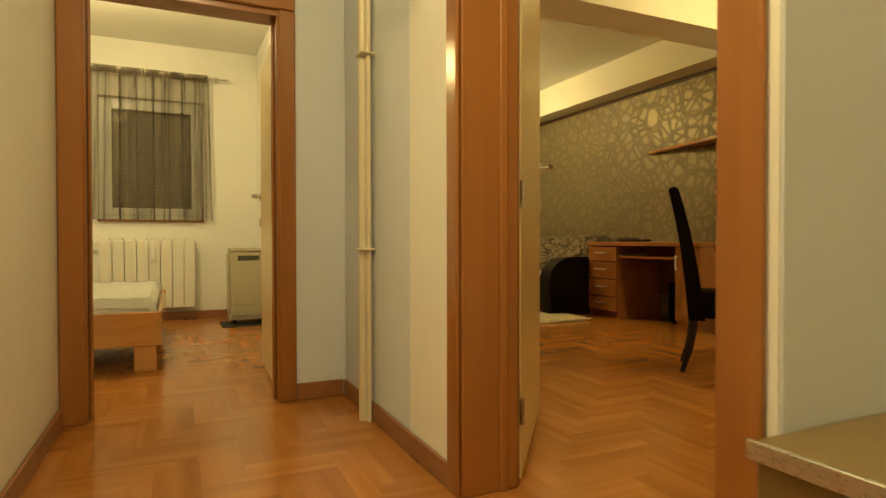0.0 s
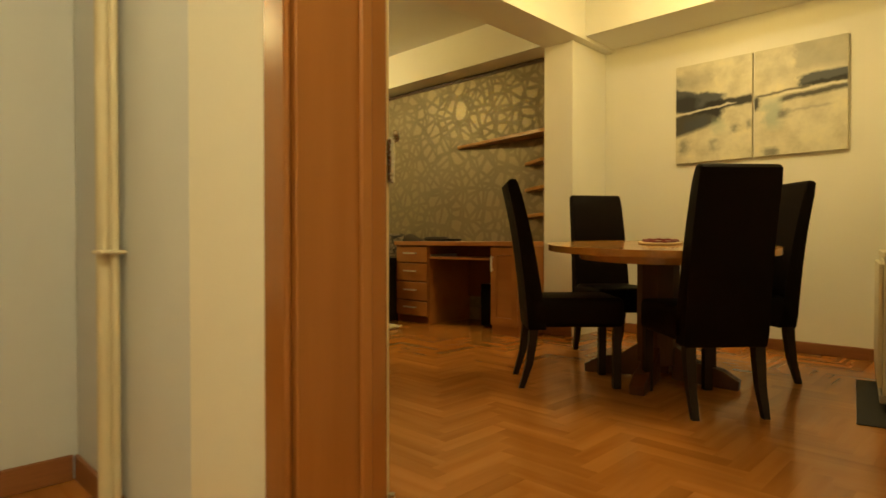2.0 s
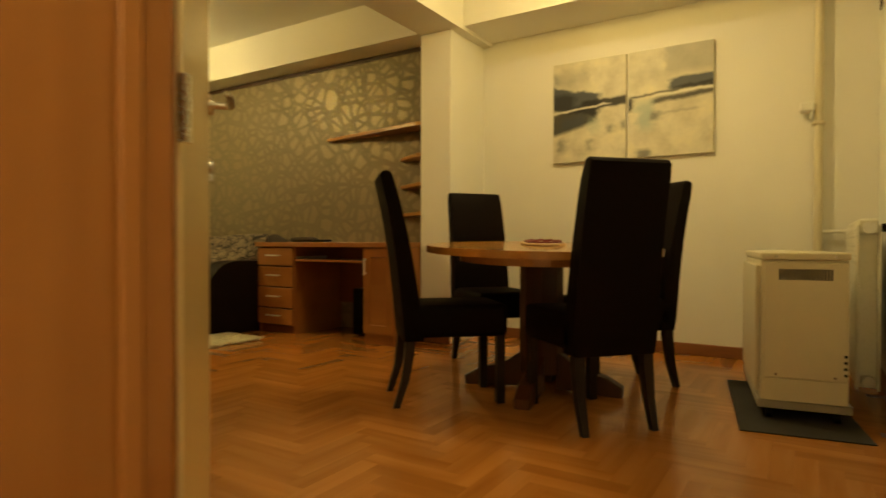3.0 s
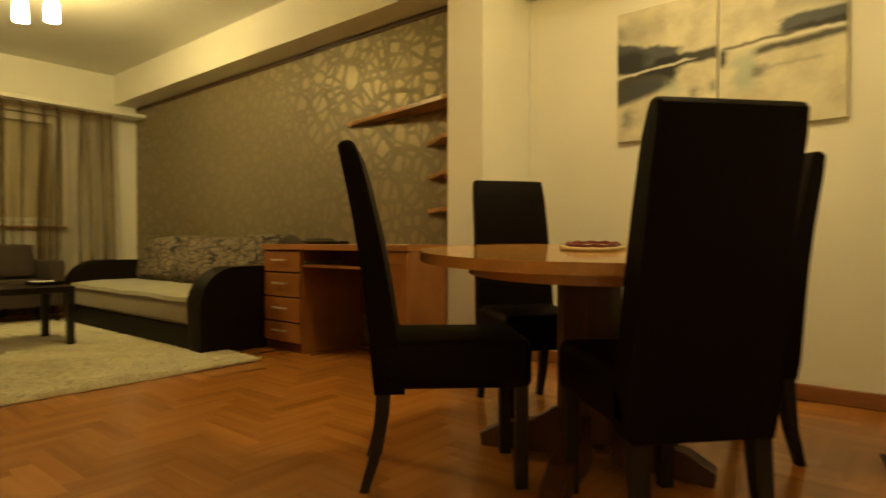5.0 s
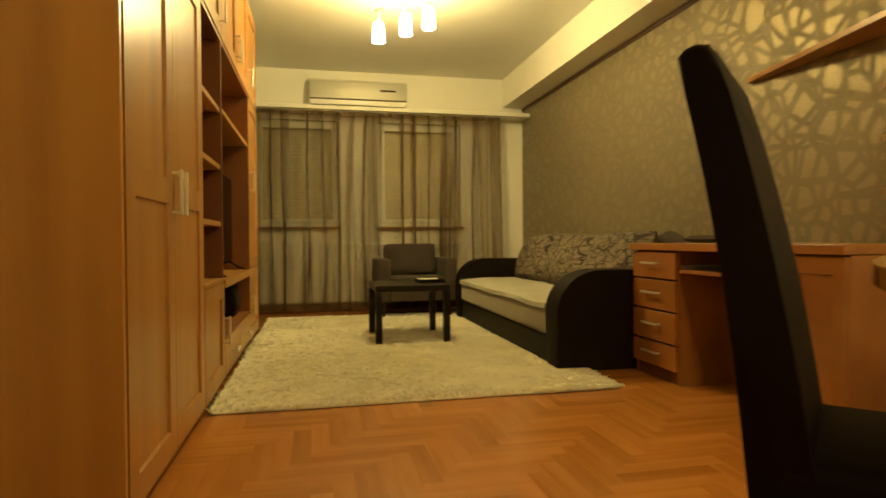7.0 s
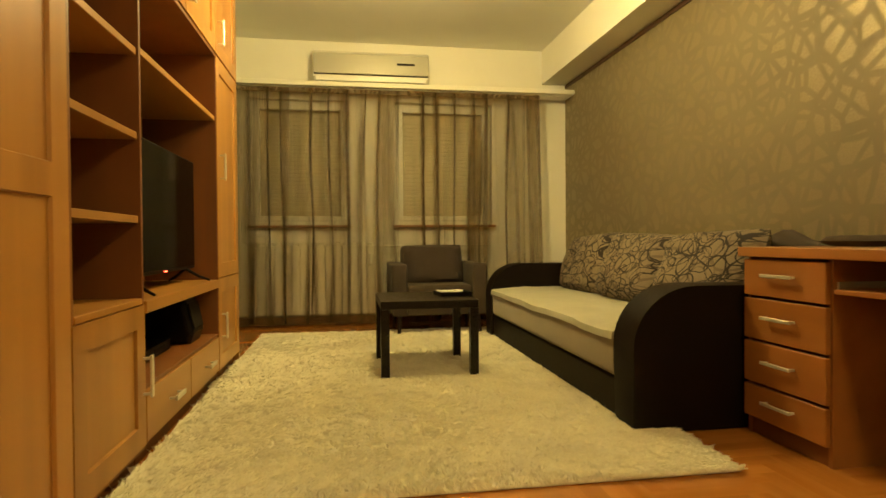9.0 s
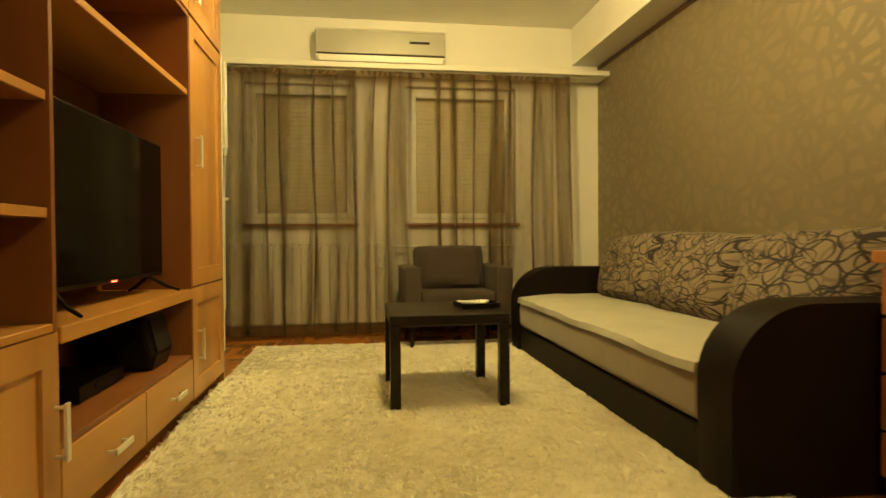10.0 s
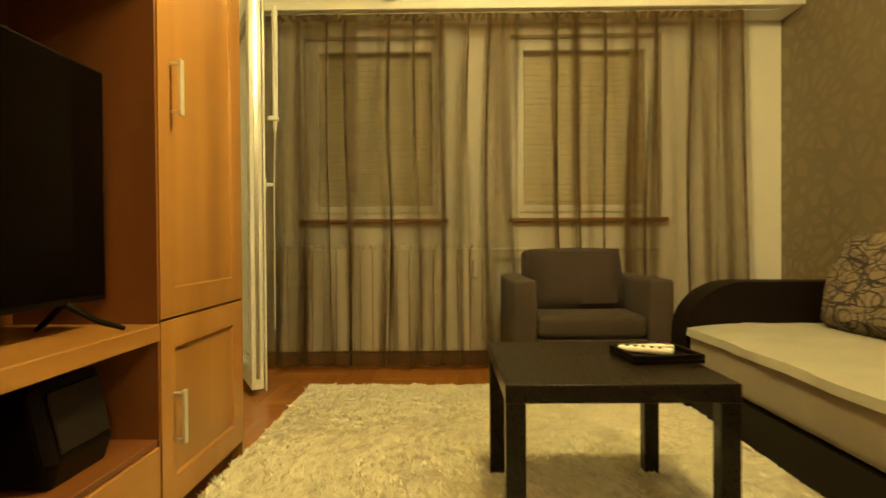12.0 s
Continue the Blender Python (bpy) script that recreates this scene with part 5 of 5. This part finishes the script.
# ---------------------------------------------------------------- gas heaters
def gas_heater(at, turn, length, width, height, mat, label):
    """A boxy heater; its narrow side with vent slots faces local -x."""
    t = thing("gas_heater", at, label, "heater", turn=turn)
    hw = width / 2
    part("base", box_bm(0.02, length, -hw - 0.012, hw + 0.012, 0.05, 0.09, 0.004), ACM, t)
    part("body", box_bm(0.012, length - 0.02, -hw + 0.006, hw, 0.0901, height - 0.035, 0.006, 2), mat, t)
    part("lower_panel", box_bm(0.004, 0.012, -hw + 0.01, hw - 0.012, 0.092, 0.195, 0.002), mat, t)
    part("side_panel", box_bm(0.002, 0.0115, -hw + 0.01, hw - 0.012, 0.200, height - 0.045, 0.003), mat, t)
    part("front_panel", box_bm(0.05, length - 0.06, hw + 0.001, hw + 0.02, 0.12, height - 0.06, 0.006, 2), mat, t)
    part("top", box_bm(0.0, length - 0.01, -hw, hw + 0.004, height - 0.034, height, 0.008, 2), mat, t)
    n = 17
    for k in range(n):
        y = -hw + 0.075 + (width - 0.15) * k / (n - 1)
        part("vent_slot", box_bm(0.0005, 0.0025, y - 0.0042, y + 0.0042, height - 0.125, height - 0.075), SLOT, t)
    for y in (-hw + 0.06, hw - 0.06):
        for z in (height - 0.02, 0.215):
            part("screw", tube_bm([(0.004, y, z), (-0.003, y, z)], 0.006, 8), CHROME, t)
    for k in range(4):
        part("knob", tube_bm([(0.008, -hw + 0.02, 0.23 + 0.028 * k), (-0.004, -hw + 0.02, 0.23 + 0.028 * k)], 0.007, 8), BLACKPL, t)
    for x in (0.06, length - 0.08):
        for y in (-hw + 0.04, hw - 0.04):
            part("caster", tube_bm([(x, y - 0.012, 0.025), (x, y + 0.012, 0.025)], 0.024, 12), BLACKPL, t)
    return t


gas_heater((3.64, 0.510, 0.006), 8.8, 0.87, 0.352, 0.775, ENAMEL, "cream enamel gas heater on casters over a mat")
mt = thing("floor_mat", (3.94, 0.575, 0), "dark rubber mat under the gas heater", "mat", turn=9)
part("sheet", box_bm(-0.52, 0.50, -0.24, 0.26, 0.001, 0.006, 0.001), MATM, mt)
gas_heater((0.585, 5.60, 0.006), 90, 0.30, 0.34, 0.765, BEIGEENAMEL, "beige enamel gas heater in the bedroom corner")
mt = thing("floor_mat", (0.55, 5.72, 0), "dark rubber mat under the bedroom heater", "mat")
part("sheet", box_bm(-0.22, 0.20, -0.22, 0.22, 0.001, 0.006, 0.001), MATM, mt)

# ---------------------------------------------------------------- air conditioner
air = thing("air_conditioner", (2.70, 8.66, 2.466), "grey and white wall-mounted air conditioner above curtain", "air conditioner")
part("housing", prism_bm([(-0.205, 0.055), (-0.205, 0.29), (-0.16, 0.325), (0.0, 0.325), (0.0, 0.0), (-0.15, 0.0)], "x", -0.585, 0.585, 0.006, 2), ACW, air)
part("front_panel", box_bm(-0.580, 0.580, -0.217, -0.206, 0.086, 0.288, 0.004, 2), ACM, air, "grey front panel")
part("flap", moved(box_bm(-0.56, 0.56, -0.006, 0.006, -0.028, 0.028, 0.003), Matrix.Translation((0, -0.203, 0.044)) @ Matrix.Rotation(radians(10), 4, "X")), ACW, air, "white air flap")
part("shadow_gap", box_bm(-0.578, 0.578, -0.2075, -0.2055, 0.074, 0.0855), SLOT, air, "dark joint above the flap")
part("outlet", box_bm(-0.55, 0.55, -0.168, -0.155, -0.003, 0.02), SLOT, air)
part("display", box_bm(0.255, 0.44, -0.2195, -0.2172, 0.185, 0.207, 0.001), SLOT, air, "dark display strip")

# ---------------------------------------------------------------- chandelier
cl = thing("chandelier", (2.88, 6.05, 2.50), "lit ceiling lamp with three glass shades on a bar", "ceiling lamp")
part("canopy", prism_bm([(0.09 * math.cos(2 * math.pi * k / 24), 0.09 * math.sin(2 * math.pi * k / 24)) for k in range(24)], "z", 0.385, 0.432, 0.01, 2), CHROME, cl)
part("stem", tube_bm([(0, 0, 0.39), (0, 0, 0.27)], 0.012, 10), CHROME, cl)
bar = Vector((math.cos(radians(-48)), math.sin(radians(-48)), 0))
part("bar", tube_bm([bar * -0.30 + Vector((0, 0, 0.27)), bar * 0.30 + Vector((0, 0, 0.27))], 0.012, 10), CHROME, cl, "", True)
for off in (-0.26, 0.03, 0.26):
    cx, cy = bar.x * off, bar.y * off
    part("arm", tube_bm([(cx, cy, 0.27), (cx, cy, 0.185)], 0.007, 8), CHROME, cl, "", True)
    part("socket", tube_bm([(cx, cy, 0.19), (cx, cy, 0.155)], 0.022, 12), CHROME, cl)
    part("shade", tube_bm([(cx, cy, 0.16), (cx, cy, 0.12), (cx, cy, 0.0)], [0.036, 0.046, 0.050], 16), GLOW, cl, "glowing frosted glass shade", True)


def dome_lamp(at, label):
    t = thing("ceiling_light", at, label, "ceiling lamp")
    part("base", prism_bm([(0.10 * math.cos(2 * math.pi * k / 24), 0.10 * math.sin(2 * math.pi * k / 24)) for k in range(24)], "z", -0.03, 0.0, 0.006), CHROME, t)
    part("diffuser", tube_bm([(0, 0, -0.03), (0, 0, -0.06), (0, 0, -0.085)], [0.15, 0.13, 0.04], 24), GLOW, t, "lit opal diffuser", True)


# out of view; the dining dome only goes with the added fill light
for x, y in ((3.75, 1.72), (-0.02, 0.0), (-0.70, 4.60)):
    dome_lamp((x, y, H), "lit round opal ceiling light placed out of view")

# ---------------------------------------------------------------- bedroom bed
bed = thing("bed", (-1.12, 4.61, 0), "wooden bed frame with white mattress", "bed")
part("footboard", box_bm(-0.95, 0.955, -0.935, -0.895, 0.165, 0.385, 0.006, 2), TABLEWOOD, bed)
part("side_rail", box_bm(0.915, 0.955, -0.894, 0.90, 0.165, 0.375, 0.006, 2), TABLEWOOD, bed)
part("side_rail", box_bm(-0.955, -0.915, -0.894, 0.90, 0.165, 0.375, 0.006, 2), TABLEWOOD, bed)
part("headboard", box_bm(-0.95, 0.955, 0.901, 0.94, 0.165, 0.385, 0.006, 2), TABLEWOOD, bed)
for sx in (-0.86, 0.86):
    for sy in (-0.87, 0.85):
        part("leg", box_bm(sx - 0.065, sx + 0.065, sy - 0.045, sy + 0.045, 0, 0.20, 0.005), TABLEWOOD, bed)
part("slats", boxes_bm([(-0.914, 0.914, -0.88 + 0.2 * k, -0.80 + 0.2 * k, 0.29, 0.31) for k in range(9)], 0.002), TABLEWOOD, bed)
mat_ = thing("mattress", (-1.12, 4.61, 0.312), "white mattress covered by rumpled sheet", "mattress")
part("mattress", box_bm(-0.905, 0.905, -0.885, 0.885, 0.0, 0.14, 0.04, 4), WHITEFAB, mat_, "", True)
bm = bmesh.new()
n = 44
rows = []
for j in range(n + 1):
    row = []
    for i in range(n + 1):
        u, v = 2 * i / n - 1, 2 * j / n - 1
        drop = max(0, abs(u) - 0.965) / 0.035 * 0.05 + max(0, abs(v) - 0.965) / 0.035 * 0.06
        wr = 0.014 * noise.noise(Vector((u * 5, v * 5, 1))) + 0.008 * noise.noise(Vector((u * 13, v * 11, 4)))
        row.append(bm.verts.new((u * 0.925, v * 0.905, 0.158 + wr - drop)))
    rows.append(row)
for a, b in zip(rows, rows[1:]):
    for i in range(n):
        bm.faces.new((a[i], a[i + 1], b[i + 1], b[i]))
bmesh.ops.solidify(bm, geom=bm.faces[:], thickness=0.008)
part("sheet", bm, WHITEFAB, mat_, "rumpled white sheet", True)

# ---------------------------------------------------------------- hall chest
hc = thing("hall_chest", (1.10, -0.15, 0), "low wooden chest with aluminium edge strip", "chest")
wbox("body", hc, LAMIN, (0.70, 1.52, -0.31, 0.076, 0.05, 0.515), 0.004)
wbox("top", hc, LAMIN, (0.692, 1.53, -0.32, 0.080, 0.517, 0.543), 0.003)
wbox("edge_strip", hc, ALU, (0.682, 0.691, -0.32, 0.080, 0.517, 0.547), 0.002, label="aluminium edge strip")
wbox("plinth", hc, SLOT, (0.73, 1.5, -0.28, 0.07, 0, 0.049), 0)

# ---------------------------------------------------------------- small things
vt = thing("wall_vent", (4.94, 0.126, 2.30), "dark ventilation grille high on dining wall", "vent")
part("frame", boxes_bm([(-0.09, 0.09, 0.0, 0.010, -0.07, -0.055), (-0.09, 0.09, 0.0, 0.010, 0.055, 0.07), (-0.09, -0.075, 0.0, 0.010, -0.0549, 0.0549), (0.075, 0.09, 0.0, 0.010, -0.0549, 0.0549)], 0.001), PVC, vt)
part("backing", box_bm(-0.0749, 0.0749, 0.0005, 0.003, -0.0549, 0.0549), SLOT, vt)
for k in range(5):
    part("slat", moved(box_bm(-0.0745, 0.0745, -0.008, 0.008, -0.001, 0.001), Matrix.Translation((0, 0.008, -0.044 + 0.022 * k)) @ Matrix.Rotation(radians(40), 4, "X")), SLOT, vt)
hat = thing("folded_cloth", (4.62, 4.66, 0.826), "grey folded cloth lying on the desk", "cloth")
part("cloth", moved(cushion_bm(0.16, 0.30, 0.05, 0.35, 8, 0.006, 2.0), Matrix.Translation((0, 0, 0.024))), CHARFAB, hat, "", True)
ad = thing("pen_box", (4.60, 4.40, 0.826), "small dark box lying on the desk", "box")
part("box", box_bm(-0.05, 0.05, -0.07, 0.07, 0.0, 0.025, 0.004, 2), BLACKPL, ad)

# ---------------------------------------------------------------- herringbone parquet
PL, PW = 0.385, 0.077
def parquet(per, along_x):
    return wood("parquet_" + per.lower() + ("_x" if along_x else "_y"), (0.345, 0.128, 0.023), (0.455, 0.186, 0.040), 0.20, (0.8, 9, 9) if along_x else (9, 0.8, 9), 0, per, 0.15, spec=0.62, fibre=0.05)


PARQ = {a: parquet("OBJECT", a) for a in (True, False)}
PARQ_ALL = {a: parquet("ISLAND", a) for a in (True, False)}
def block(px_, py_, along_x):
    g = 0.00005
    a, b = (PL, PW) if along_x else (PW, PL)
    x0, x1, y0, y1 = px_ + g, px_ + a - g, py_ + g, py_ + b - g
    c = 0.0
    return [(x0, y0, -0.0015), (x1, y0, -0.0015), (x1, y1, -0.0015), (x0, y1, -0.0015),
            (x0 + c, y0 + c, 0.0), (x1 - c, y0 + c, 0.0), (x1 - c, y1 - c, 0.0), (x0 + c, y1 - c, 0.0)]


BF = [(4, 5, 6, 7), (0, 1, 5, 4), (1, 2, 6, 5), (2, 3, 7, 6), (3, 0, 4, 7)]
blocks = []
for m_ in range(-30, 31):
    for k in range(-160, 161):
        ox, oy = k * PW + m_ * PL, k * PW - m_ * PL
        for along, (qx, qy) in ((True, (ox, oy)), (False, (ox, oy + PW))):
            ex, ey = (PL, PW) if along else (PW, PL)
            if qx + ex < -2.6 or qx > 5.2 or qy + ey < -1.95 or qy > 8.7:
                continue
            cx, cy = qx + ex / 2, qy + ey / 2
            living = 0.95 < cx < 5.2 and 0.1 < cy < 8.7
            hall = (-0.7 < cx < 1.0 and -1.95 < cy < 2.8) or (0.9 < cx < 2.05 and -1.95 < cy < 0.2)
            beds = -2.6 < cx < 0.85 and 2.7 < cy < 6.42
            if living or hall or beds:
                blocks.append((qx, qy, along, cx, cy))
floor = thing("floor", (0, 0, 0), "glossy orange-brown herringbone parquet floor", "floor", kind="structure")
near = sorted(range(len(blocks)), key=lambda i: (blocks[i][3] - 2.2) ** 2 + (blocks[i][4] - 2.6) ** 2)[:300]
near = set(near)
shared = {}
for along in (True, False):
    me = bpy.data.meshes.new("parquet_block")
    me.from_pydata(block(0, 0, along), [], BF)
    me.materials.append(PARQ[along])
    shared[along] = me
verts, faces, slots = [], [], []
for i, (qx, qy, along, cx, cy) in enumerate(blocks):
    if i in near:
        ob = new("parquet_block", shared[along])
        ob.location = (qx, qy, 0)
        ob.parent = floor
    else:
        base = len(verts)
        verts += block(qx, qy, along)
        faces += [tuple(base + v for v in f) for f in BF]
        slots += [0 if along else 1] * 5
me = bpy.data.meshes.new("parquet_field")
me.from_pydata(verts, [], faces)
me.materials.append(PARQ_ALL[True])
me.materials.append(PARQ_ALL[False])
me.polygons.foreach_set("material_index", slots)
field = new("parquet_field", me)
field.parent = floor
tagged(field, "herringbone parquet blocks", kind="stuff")
